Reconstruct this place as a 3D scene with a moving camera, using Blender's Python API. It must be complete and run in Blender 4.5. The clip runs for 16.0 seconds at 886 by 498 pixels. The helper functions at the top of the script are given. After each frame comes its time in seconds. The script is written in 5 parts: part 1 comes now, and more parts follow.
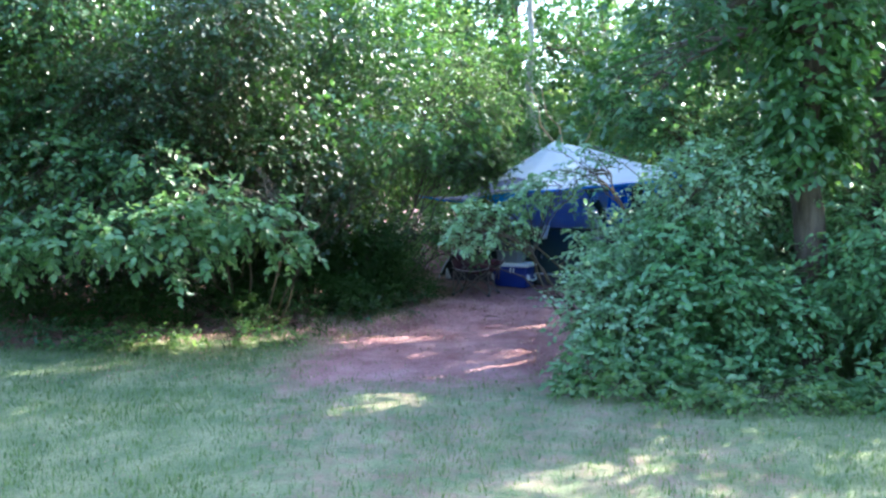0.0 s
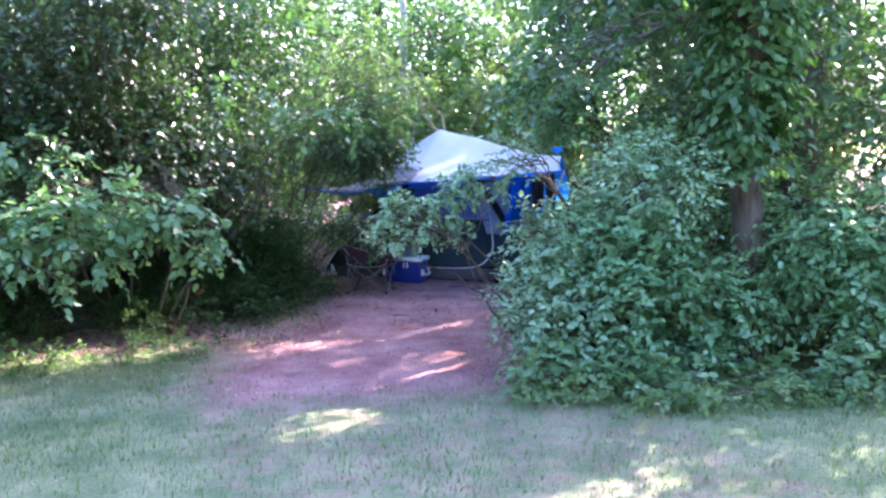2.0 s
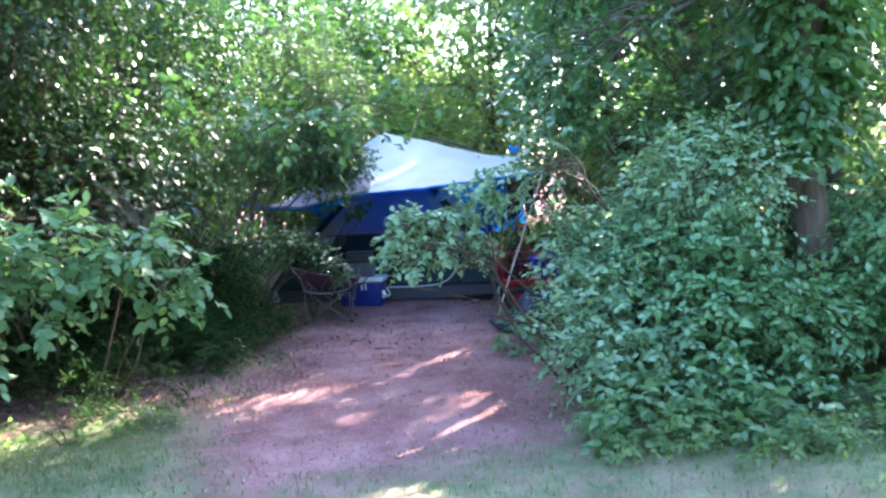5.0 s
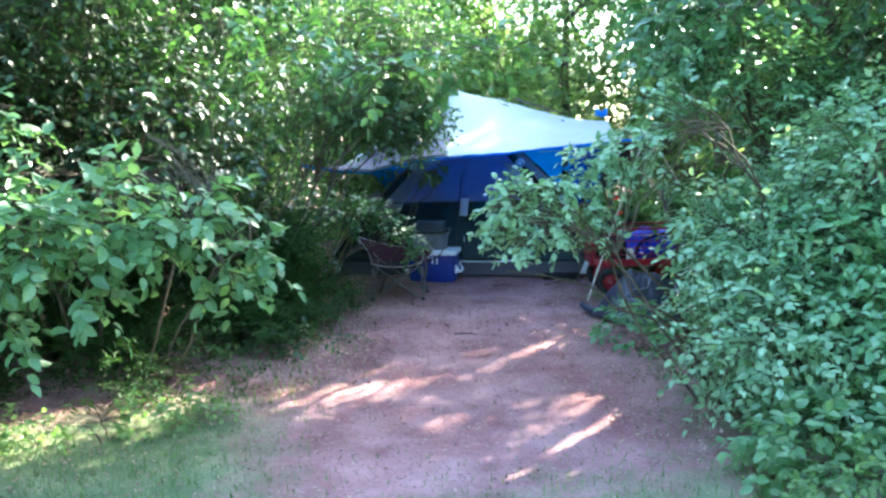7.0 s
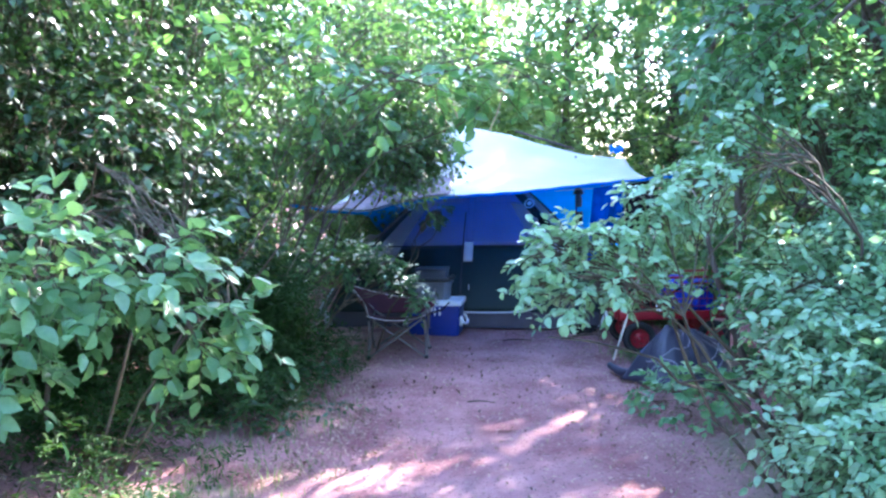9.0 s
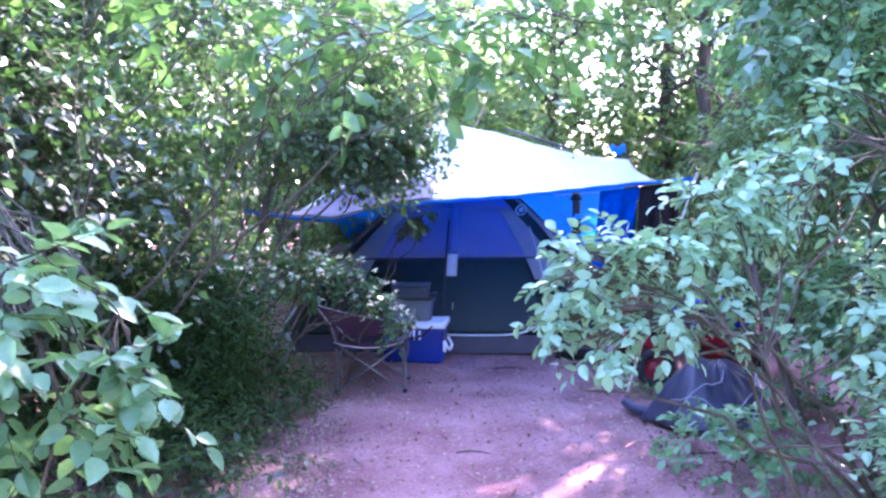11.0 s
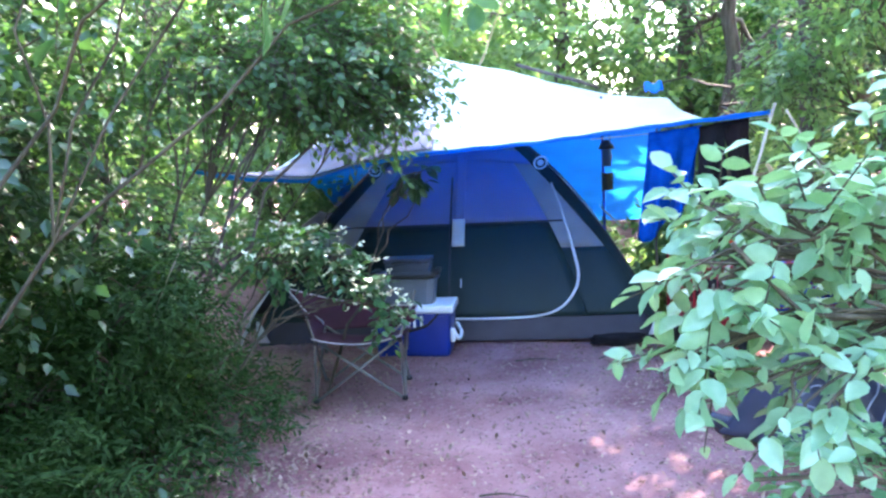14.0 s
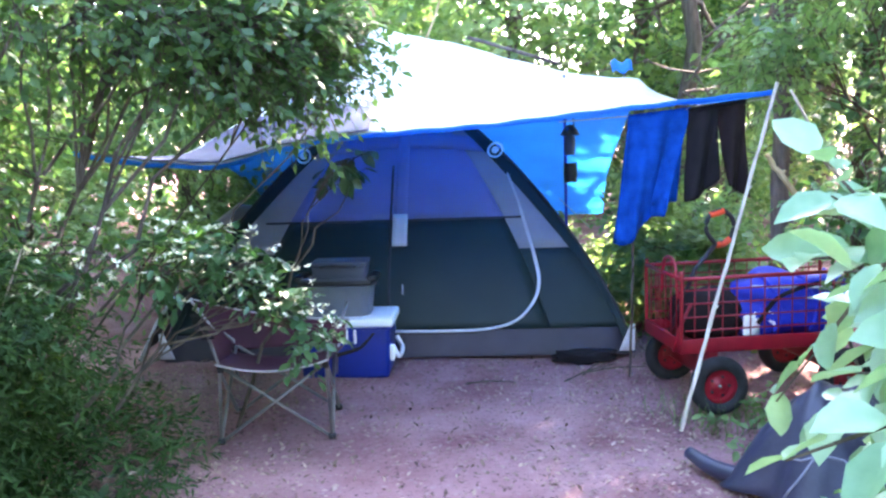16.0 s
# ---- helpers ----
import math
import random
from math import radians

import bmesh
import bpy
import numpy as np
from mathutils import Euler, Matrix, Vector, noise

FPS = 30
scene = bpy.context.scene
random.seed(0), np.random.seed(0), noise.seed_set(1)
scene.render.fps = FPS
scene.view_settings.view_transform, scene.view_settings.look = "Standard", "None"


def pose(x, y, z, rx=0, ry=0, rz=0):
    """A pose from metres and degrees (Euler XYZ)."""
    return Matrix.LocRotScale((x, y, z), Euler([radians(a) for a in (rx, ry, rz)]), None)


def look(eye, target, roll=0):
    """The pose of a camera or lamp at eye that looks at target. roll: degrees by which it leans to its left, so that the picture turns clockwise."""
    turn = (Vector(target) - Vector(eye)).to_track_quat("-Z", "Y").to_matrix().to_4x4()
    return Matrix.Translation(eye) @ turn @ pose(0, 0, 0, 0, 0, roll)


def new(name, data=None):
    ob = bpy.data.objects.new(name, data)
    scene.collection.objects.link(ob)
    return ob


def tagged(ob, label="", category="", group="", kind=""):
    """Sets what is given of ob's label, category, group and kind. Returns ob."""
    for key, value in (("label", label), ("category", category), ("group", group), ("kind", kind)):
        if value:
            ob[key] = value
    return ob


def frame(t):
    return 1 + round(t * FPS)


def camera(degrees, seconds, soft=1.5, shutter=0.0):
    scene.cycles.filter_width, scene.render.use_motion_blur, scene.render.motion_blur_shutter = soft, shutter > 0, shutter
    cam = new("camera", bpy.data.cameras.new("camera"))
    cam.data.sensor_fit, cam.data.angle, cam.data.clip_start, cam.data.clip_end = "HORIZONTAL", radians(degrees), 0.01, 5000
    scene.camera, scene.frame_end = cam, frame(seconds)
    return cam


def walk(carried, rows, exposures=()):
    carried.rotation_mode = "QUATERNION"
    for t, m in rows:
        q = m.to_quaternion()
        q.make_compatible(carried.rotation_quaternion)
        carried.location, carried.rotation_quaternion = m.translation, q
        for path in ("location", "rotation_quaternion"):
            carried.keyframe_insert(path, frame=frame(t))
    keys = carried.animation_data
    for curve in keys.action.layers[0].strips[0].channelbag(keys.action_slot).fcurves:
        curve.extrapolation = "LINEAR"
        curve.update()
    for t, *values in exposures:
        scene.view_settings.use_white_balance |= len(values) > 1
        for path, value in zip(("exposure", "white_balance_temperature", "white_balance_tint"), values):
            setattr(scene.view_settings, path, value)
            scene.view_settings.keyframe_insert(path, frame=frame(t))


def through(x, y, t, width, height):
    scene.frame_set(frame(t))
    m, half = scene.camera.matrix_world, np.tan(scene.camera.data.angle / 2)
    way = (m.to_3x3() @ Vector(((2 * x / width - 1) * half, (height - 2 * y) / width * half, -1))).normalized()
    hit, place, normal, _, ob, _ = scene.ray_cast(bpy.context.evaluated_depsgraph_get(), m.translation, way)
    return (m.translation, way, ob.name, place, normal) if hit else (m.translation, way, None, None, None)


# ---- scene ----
cam = camera(53.8, 16.0, soft=2.5)
METRES, EYE, TILT, LEAN, TURN = 9.1, 1.72, -4.5, 0.4, 0.0
ROWS = [
    (0.0, 0.0, 0.0, 0.0, 0.0, 0.0, -0.0),
    (0.5, -0.0324, 0.0189, 0.0034, -5.35, -1.21, 1.67),
    (1.0, -0.0566, 0.033, 0.0048, -7.11, -0.59, 1.61),
    (1.5, -0.0785, 0.0551, 0.008, -8.14, 0.11, 3.22),
    (2.0, -0.0996, 0.0808, 0.0087, -11.4, -0.83, 1.07),
    (2.5, -0.121, 0.1062, 0.0115, -15.86, -1.27, 4.83),
    (3.0, -0.136, 0.1345, 0.0114, -15.11, -1.47, 3.99),
    (3.5, -0.1486, 0.1657, 0.0159, -14.51, -0.75, 2.47),
    (6.0, -0.1987, 0.3208, 0.0334, -22.03, -1.86, 5.82),
    (6.5, -0.1985, 0.3542, 0.0331, -20.43, -3.32, 3.95),
    (7.0, -0.1936, 0.3856, 0.035, -16.88, -2.94, 2.56),
    (7.5, -0.1955, 0.417, 0.0348, -17.6, -3.67, 4.59),
    (8.0, -0.1977, 0.4483, 0.0379, -20.6, -2.76, 4.63),
    (8.5, -0.1911, 0.4785, 0.04, -19.37, -0.2, 2.56),
    (9.0, -0.1826, 0.5055, 0.0416, -18.06, -0.4, 2.34),
    (11.5, -0.1398, 0.6694, 0.0443, -20.64, 0.09, 2.87),
    (12.0, -0.132, 0.6975, 0.0446, -21.41, -1.9, 4.07),
    (12.5, -0.1194, 0.7246, 0.0476, -19.32, -1.03, 2.15),
    (13.0, -0.1089, 0.7504, 0.0462, -19.29, -2.5, 2.28),
    (13.5, -0.1025, 0.7773, 0.0452, -19.83, -1.59, 4.26),
    (14.0, -0.0946, 0.8027, 0.0445, -20.08, -2.13, 3.96),
    (14.5, -0.0823, 0.828, 0.0482, -19.61, -1.43, 2.21),
    (15.0, -0.0735, 0.8517, 0.0481, -20.53, -3.03, 2.63),
    (15.5, -0.0661, 0.8798, 0.0486, -23.05, -1.95, 4.89),
    (16.0, -0.0549, 0.9019, 0.049, -23.81, -3.12, 3.37),
]
walk(cam, [(t, pose(0, 0, EYE, TILT, LEAN, TURN) @ pose(METRES * x, METRES * y, METRES * z, 90 + pitch, roll, yaw)) for t, x, y, z, yaw, pitch, roll in ROWS],
     ((0.0, 3.15, 5650, 8), (1.0, 3.45, 5650, 26), (3.5, 3.5, 5700, 32), (6.0, 3.6, 5800, 6), (6.5, 3.75, 5650, 30), (7.0, 3.8, 5800, 0), (9.0, 4.05, 5300, 20), (11.5, 4.45, 5400, 50), (12.0, 4.45, 5900, 28), (12.5, 4.55, 5500, 40), (13.5, 4.65, 5850, 24), (14.5, 4.75, 5900, 18), (16.0, 4.85, 6250, 22)))

# ---- world, sun and exposure ----
SUN_AZ, SUN_EL = 54.0, 34.0            # degrees: clockwise from +y, and above the horizon
world = bpy.data.worlds.new("world")
scene.world = world
world.use_nodes = True
wt = world.node_tree
wt.nodes.clear()
sky = wt.nodes.new("ShaderNodeTexSky")
sky.sky_type, sky.sun_disc = "NISHITA", False
sky.sun_elevation, sky.sun_rotation = radians(SUN_EL), radians(SUN_AZ)
sky.air_density, sky.dust_density = 1.0, 1.5
bg = wt.nodes.new("ShaderNodeBackground")
bg.inputs["Strength"].default_value = 0.15
wo = wt.nodes.new("ShaderNodeOutputWorld")
wt.links.new(sky.outputs[0], bg.inputs[0])
wt.links.new(bg.outputs[0], wo.inputs[0])
sun_data = bpy.data.lights.new("sun", "SUN")
sun_data.energy, sun_data.angle, sun_data.color = 3.4, radians(0.6), (1.0, 0.88, 0.68)
sun = new("sun", sun_data)
SUN_DIR = Vector((math.sin(radians(SUN_AZ)) * math.cos(radians(SUN_EL)), math.cos(radians(SUN_AZ)) * math.cos(radians(SUN_EL)), math.sin(radians(SUN_EL))))
sun.matrix_world = look(Vector((0, 10, 0)) + SUN_DIR * 40, (0, 10, 0))
tagged(sun, "low warm afternoon sun through the trees", "sun")


# ---- materials ----
def material(name, colour, rough=0.7, metal=0.0, vary=0.25, scale=8.0, fine=120.0, bump=0.2, spec=0.4, sheet=0.0, second=None):
    """A surface with two scales of variation; sheet: the share of light that a thin cloth lets through."""
    m = bpy.data.materials.new(name)
    m.use_nodes = True
    nt = m.node_tree
    nt.nodes.clear()
    out = nt.nodes.new("ShaderNodeOutputMaterial")
    p = nt.nodes.new("ShaderNodeBsdfPrincipled")
    tc = nt.nodes.new("ShaderNodeTexCoord")
    n1, n2 = nt.nodes.new("ShaderNodeTexNoise"), nt.nodes.new("ShaderNodeTexNoise")
    n1.inputs["Scale"].default_value, n1.inputs["Detail"].default_value = scale, 5
    n2.inputs["Scale"].default_value, n2.inputs["Detail"].default_value = fine, 3
    for n in (n1, n2):
        nt.links.new(tc.outputs["Object"], n.inputs["Vector"])
    add = nt.nodes.new("ShaderNodeMath")
    add.operation = "MULTIPLY_ADD"
    nt.links.new(n2.outputs[0], add.inputs[0])
    add.inputs[1].default_value = 0.35
    nt.links.new(n1.outputs[0], add.inputs[2])
    ramp = nt.nodes.new("ShaderNodeMapRange")
    ramp.inputs[1].default_value, ramp.inputs[2].default_value = 0.42, 0.95
    nt.links.new(add.outputs[0], ramp.inputs[0])
    mix = nt.nodes.new("ShaderNodeMix")
    mix.data_type = "RGBA"
    dark = tuple(c * (1 - vary) for c in colour)
    light = second if second else tuple(min(1, c * (1 + vary)) for c in colour)
    mix.inputs[6].default_value, mix.inputs[7].default_value = (*dark, 1), (*light, 1)
    nt.links.new(ramp.outputs[0], mix.inputs[0])
    nt.links.new(mix.outputs[2], p.inputs["Base Color"])
    p.inputs["Roughness"].default_value, p.inputs["Metallic"].default_value = rough, metal
    p.inputs["Specular IOR Level"].default_value = spec
    if bump:
        b = nt.nodes.new("ShaderNodeBump")
        b.inputs["Strength"].default_value, b.inputs["Distance"].default_value = bump, 0.01
        nt.links.new(add.outputs[0], b.inputs["Height"])
        nt.links.new(b.outputs[0], p.inputs["Normal"])
    if sheet:
        tr, ms = nt.nodes.new("ShaderNodeBsdfTranslucent"), nt.nodes.new("ShaderNodeMixShader")
        nt.links.new(mix.outputs[2], tr.inputs[0])
        ms.inputs[0].default_value = sheet
        nt.links.new(p.outputs[0], ms.inputs[1])
        nt.links.new(tr.outputs[0], ms.inputs[2])
        nt.links.new(ms.outputs[0], out.inputs[0])
    else:
        nt.links.new(p.outputs[0], out.inputs[0])
    return m


def leaf_material(name, dark, light, through=0.35, rough=0.42, spec=0.5):
    """Leaf: each leaf takes its own green, with patches of drier growth, and lets some light through."""
    m = bpy.data.materials.new(name)
    m.use_nodes = True
    nt = m.node_tree
    nt.nodes.clear()
    out = nt.nodes.new("ShaderNodeOutputMaterial")
    geo, tc = nt.nodes.new("ShaderNodeNewGeometry"), nt.nodes.new("ShaderNodeTexCoord")
    n1 = nt.nodes.new("ShaderNodeTexNoise")
    n1.inputs["Scale"].default_value = 1.3
    nt.links.new(tc.outputs["Object"], n1.inputs["Vector"])
    f = nt.nodes.new("ShaderNodeMath")
    f.operation = "MULTIPLY_ADD"
    f.inputs[1].default_value = 0.7
    nt.links.new(geo.outputs["Random Per Island"], f.inputs[0])
    sub = nt.nodes.new("ShaderNodeMath")
    sub.operation = "SUBTRACT"
    sub.inputs[1].default_value = 0.35
    nt.links.new(n1.outputs[0], sub.inputs[0])
    nt.links.new(sub.outputs[0], f.inputs[2])
    n2 = nt.nodes.new("ShaderNodeTexNoise")
    n2.inputs["Scale"].default_value, n2.inputs["Detail"].default_value = 55.0, 4
    nt.links.new(tc.outputs["Object"], n2.inputs["Vector"])
    blotch = nt.nodes.new("ShaderNodeMath")
    blotch.operation = "MULTIPLY_ADD"
    blotch.inputs[1].default_value = 0.7
    nt.links.new(n2.outputs[0], blotch.inputs[0])
    nt.links.new(f.outputs[0], blotch.inputs[2])
    less = nt.nodes.new("ShaderNodeMath")
    less.operation = "SUBTRACT"
    less.inputs[1].default_value = 0.35
    nt.links.new(blotch.outputs[0], less.inputs[0])
    mix = nt.nodes.new("ShaderNodeMix")
    mix.data_type = "RGBA"
    mix.inputs[6].default_value, mix.inputs[7].default_value = (*dark, 1), (*light, 1)
    nt.links.new(less.outputs[0], mix.inputs[0])
    p = nt.nodes.new("ShaderNodeBsdfPrincipled")
    nt.links.new(mix.outputs[2], p.inputs["Base Color"])
    p.inputs["Roughness"].default_value, p.inputs["Specular IOR Level"].default_value = rough, spec
    tr, ms = nt.nodes.new("ShaderNodeBsdfTranslucent"), nt.nodes.new("ShaderNodeMixShader")
    warm = nt.nodes.new("ShaderNodeMix")
    warm.data_type, warm.blend_type = "RGBA", "MULTIPLY"
    warm.inputs[0].default_value = 1.0
    warm.inputs[7].default_value = (1.6, 1.7, 0.9, 1)
    nt.links.new(mix.outputs[2], warm.inputs[6])
    nt.links.new(warm.outputs[2], tr.inputs[0])
    ms.inputs[0].default_value = through
    nt.links.new(p.outputs[0], ms.inputs[1])
    nt.links.new(tr.outputs[0], ms.inputs[2])
    nt.links.new(ms.outputs[0], out.inputs[0])
    return m


def bark_material(name, dark, light, stretch=6.0, bump=0.8):
    m = material(name, dark, 0.9, second=light, scale=3.0, fine=40.0, bump=bump, spec=0.2)
    nt = m.node_tree
    tc = [n for n in nt.nodes if n.type == "TEX_COORD"][0]
    mp = nt.nodes.new("ShaderNodeMapping")
    mp.inputs["Scale"].default_value = (stretch, stretch, 1.0)
    nt.links.new(tc.outputs["Object"], mp.inputs["Vector"])
    for n in [n for n in nt.nodes if n.type == "TEX_NOISE"]:
        nt.links.new(mp.outputs[0], n.inputs["Vector"])
    return m


# dark leaf green; in the thicket it stands for the shade inside
LEAF_DARK = leaf_material("leaf_shade_dark_green", (0.014, 0.042, 0.015), (0.05, 0.108, 0.038), 0.26, 0.36, 0.65)
# feathery plants' green, darkened to stand for shade under thicket and canopy
LEAF_SHADE = leaf_material("leaf_feathery_shade_green", (0.016, 0.045, 0.010), (0.05, 0.105, 0.026), 0.25, 0.65, 0.2)
LEAF_TREE = leaf_material("leaf_small_tree_green", (0.035, 0.085, 0.03), (0.13, 0.22, 0.09), 0.48, 0.45, 0.45)
LEAF_BOUGH = leaf_material("leaf_bright_green", (0.075, 0.165, 0.07), (0.21, 0.34, 0.17), 0.36, 0.36, 0.55)
LEAF_MID = leaf_material("leaf_mid_green", (0.026, 0.078, 0.032), (0.085, 0.185, 0.068), 0.32, 0.34, 0.65)
LEAF_COOL = leaf_material("leaf_cool_green", (0.085, 0.20, 0.09), (0.21, 0.385, 0.19), 0.3, 0.36, 0.6)
LEAF_PALE = leaf_material("leaf_pale_grey_green", (0.14, 0.265, 0.145), (0.32, 0.47, 0.30), 0.3, 0.33, 0.7)
LEAF_OVER = leaf_material("leaf_fresh_green", (0.038, 0.105, 0.035), (0.125, 0.24, 0.08), 0.35, 0.36, 0.6)
LEAF_LIGHT = leaf_material("leaf_light_green", (0.08, 0.155, 0.06), (0.22, 0.32, 0.14), 0.48)
# leaf green lightened to stand for sun on the wood behind the camp
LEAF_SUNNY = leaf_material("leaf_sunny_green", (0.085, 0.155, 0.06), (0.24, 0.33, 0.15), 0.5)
GRASS = leaf_material("grass_blade", (0.075, 0.135, 0.05), (0.17, 0.235, 0.095), 0.3, 0.6, 0.25)
BLOSSOM = material("blossom_cream", (0.75, 0.72, 0.5), 0.6, vary=0.1, bump=0)
BARK = bark_material("bark_grey_brown", (0.06, 0.045, 0.04), (0.2, 0.16, 0.14))
BARK_PALE = bark_material("bark_pale", (0.3, 0.27, 0.22), (0.6, 0.56, 0.5))
TWIG = bark_material("twig_brown", (0.05, 0.04, 0.03), (0.14, 0.11, 0.08), bump=0.3)
DEAD_WOOD = bark_material("dead_wood", (0.32, 0.22, 0.12), (0.6, 0.45, 0.28), bump=0.4)
STICK = bark_material("peeled_stick", (0.42, 0.34, 0.27), (0.7, 0.62, 0.55), bump=0.3)


def ground_material():
    """Trodden soil with leaf litter, going over into thin lawn."""
    m = bpy.data.materials.new("ground_soil_and_lawn")
    m.use_nodes = True
    nt = m.node_tree
    p = nt.nodes["Principled BSDF"]
    p.inputs["Roughness"].default_value, p.inputs["Specular IOR Level"].default_value = 0.95, 0.15
    tc = nt.nodes.new("ShaderNodeTexCoord")

    def tex(scale, detail=6, rough=0.6):
        n = nt.nodes.new("ShaderNodeTexNoise")
        n.inputs["Scale"].default_value, n.inputs["Detail"].default_value, n.inputs["Roughness"].default_value = scale, detail, rough
        nt.links.new(tc.outputs["Object"], n.inputs["Vector"])
        return n.outputs[0]

    def mixed(a, b, f):
        n = nt.nodes.new("ShaderNodeMix")
        n.data_type = "RGBA"
        for k, v in ((6, a), (7, b), (0, f)):
            if isinstance(v, tuple):
                n.inputs[k].default_value = (*v, 1)
            else:
                nt.links.new(v, n.inputs[k])
        return n.outputs[2]

    def mapped(v, a, b):
        n = nt.nodes.new("ShaderNodeMapRange")
        n.inputs[1].default_value, n.inputs[2].default_value = a, b
        nt.links.new(v, n.inputs[0])
        return n.outputs[0]
    soil = mixed((0.24, 0.105, 0.11), (0.47, 0.265, 0.265), mapped(tex(1.7), 0.35, 0.7))
    soil = mixed(soil, (0.43, 0.30, 0.28), mapped(tex(28, 4, 0.7), 0.57, 0.72))
    soil = mixed(soil, (0.07, 0.045, 0.04), mapped(tex(45, 3, 0.7), 0.58, 0.68))
    lawn = mixed((0.115, 0.165, 0.08), (0.27, 0.285, 0.165), mapped(tex(2.3), 0.35, 0.68))
    lawn = mixed(lawn, (0.05, 0.08, 0.035), mapped(tex(60, 3, 0.7), 0.52, 0.7))
    at = nt.nodes.new("ShaderNodeAttribute")
    at.attribute_name = "lawn"
    add = nt.nodes.new("ShaderNodeMath")
    add.operation = "MULTIPLY_ADD"
    nt.links.new(tex(5, 6, 0.7), add.inputs[0])
    add.inputs[1].default_value = 0.9
    nt.links.new(at.outputs["Fac"], add.inputs[2])
    nt.links.new(mixed(soil, lawn, mapped(add.outputs[0], 0.72, 1.2)), p.inputs["Base Color"])
    b = nt.nodes.new("ShaderNodeBump")
    b.inputs["Strength"].default_value, b.inputs["Distance"].default_value = 0.7, 0.03
    nt.links.new(tex(22, 8, 0.75), b.inputs["Height"])
    nt.links.new(b.outputs[0], p.inputs["Normal"])
    return m


GROUND = ground_material()
TENT_GREEN = material("tent_dark_green_nylon", (0.004, 0.018, 0.020), 0.6, vary=0.15, scale=4, fine=300, bump=0.08, sheet=0.12)
TENT_BLUE = material("tent_grey_blue_nylon", (0.21, 0.235, 0.50), 0.6, vary=0.08, scale=3, fine=300, bump=0.06, sheet=0.4)
TENT_GREY = material("tent_grey_nylon", (0.30, 0.31, 0.36), 0.6, vary=0.1, scale=4, fine=300, bump=0.08, sheet=0.3)
TENT_FLOOR = material("tent_grey_floor_sheet", (0.04, 0.034, 0.048), 0.65, vary=0.2, scale=5, fine=200, bump=0.15)
TAPE = material("pale_binding_tape", (0.5, 0.5, 0.55), 0.7, vary=0.1, bump=0.1)
ZIP = material("zip_dark", (0.02, 0.02, 0.03), 0.5, bump=0.1)
LOGO = material("badge_pale", (0.55, 0.66, 0.72), 0.6, vary=0.05, bump=0)
TARP_TOP = material("tarp_white_top", (0.80, 0.84, 0.88), 0.45, vary=0.06, scale=3, fine=90, bump=0.15, sheet=0.45)
TARP_BLUE = material("tarp_blue_underside", (0.03, 0.30, 0.85), 0.45, vary=0.15, scale=3, fine=90, bump=0.15, sheet=0.7)
# grey-blue of the tarp's corner, darkened to stand for the tree's shade
TARP_SHADED = material("tarp_shaded_grey_blue", (0.06, 0.068, 0.16), 0.6, vary=0.3, scale=5, fine=90, bump=0.2, sheet=0.2)
TOWEL = material("towel_blue_terry", (0.006, 0.06, 0.34), 0.95, vary=0.3, scale=14, fine=220, bump=0.7, spec=0.1, sheet=0.12)
BLACK_CLOTH = material("black_cloth", (0.012, 0.010, 0.013), 0.9, vary=0.3, scale=9, fine=200, bump=0.3, spec=0.2)
BROWN_CLOTH = material("faded_brown_cloth", (0.016, 0.010, 0.011), 0.9, vary=0.3, scale=9, fine=200, bump=0.3, spec=0.2)
CHAIR_RED = material("chair_maroon_fabric", (0.05, 0.007, 0.02), 0.75, vary=0.25, scale=8, fine=250, bump=0.2, sheet=0.08)
CHAIR_PIPING = material("chair_grey_piping", (0.42, 0.38, 0.40), 0.7, bump=0.1)
CHAIR_STEEL = material("chair_grey_steel", (0.22, 0.20, 0.19), 0.4, 0.6, vary=0.2, bump=0.05)
BLACK_PLASTIC = material("black_plastic", (0.015, 0.015, 0.018), 0.45, vary=0.3, bump=0.05)
COOLER_BLUE = material("cooler_blue_plastic", (0.004, 0.02, 0.20), 0.4, vary=0.12, scale=5, fine=90, bump=0.05)
COOLER_WHITE = material("cooler_white_plastic", (0.75, 0.76, 0.78), 0.45, vary=0.06, bump=0.04)
TUB_CLEAR = material("tub_translucent_plastic", (0.24, 0.26, 0.30), 0.3, vary=0.12, scale=6, fine=60, bump=0.05, sheet=0.45)
GREY_LID = material("grey_box_plastic", (0.055, 0.065, 0.09), 0.5, vary=0.12, bump=0.06)
YELLOW = material("yellow_paper", (0.5, 0.46, 0.14), 0.8, bump=0.1)
RED_PAINT = material("cart_red_enamel", (0.24, 0.005, 0.016), 0.4, 0.1, vary=0.2, scale=9, fine=80, bump=0.05, spec=0.5)
ORANGE_GRIP = material("orange_red_grip", (0.75, 0.07, 0.02), 0.5, bump=0.05)
RUBBER = material("black_rubber", (0.02, 0.02, 0.022), 0.8, vary=0.35, scale=20, bump=0.3, spec=0.25)
BAG_BLUE = material("bag_royal_blue", (0.012, 0.03, 0.42), 0.6, vary=0.25, bump=0.2)
PAPER = material("white_paper", (0.8, 0.8, 0.8), 0.8, vary=0.05, bump=0)
VINYL = material("black_vinyl_cover", (0.03, 0.03, 0.055), 0.42, vary=0.3, scale=5, fine=60, bump=0.25, spec=0.5)
SEAM = material("vinyl_seam_grey", (0.22, 0.22, 0.27), 0.6, bump=0.05)
ROPE = material("pale_rope", (0.4, 0.38, 0.33), 0.9, bump=0.2)
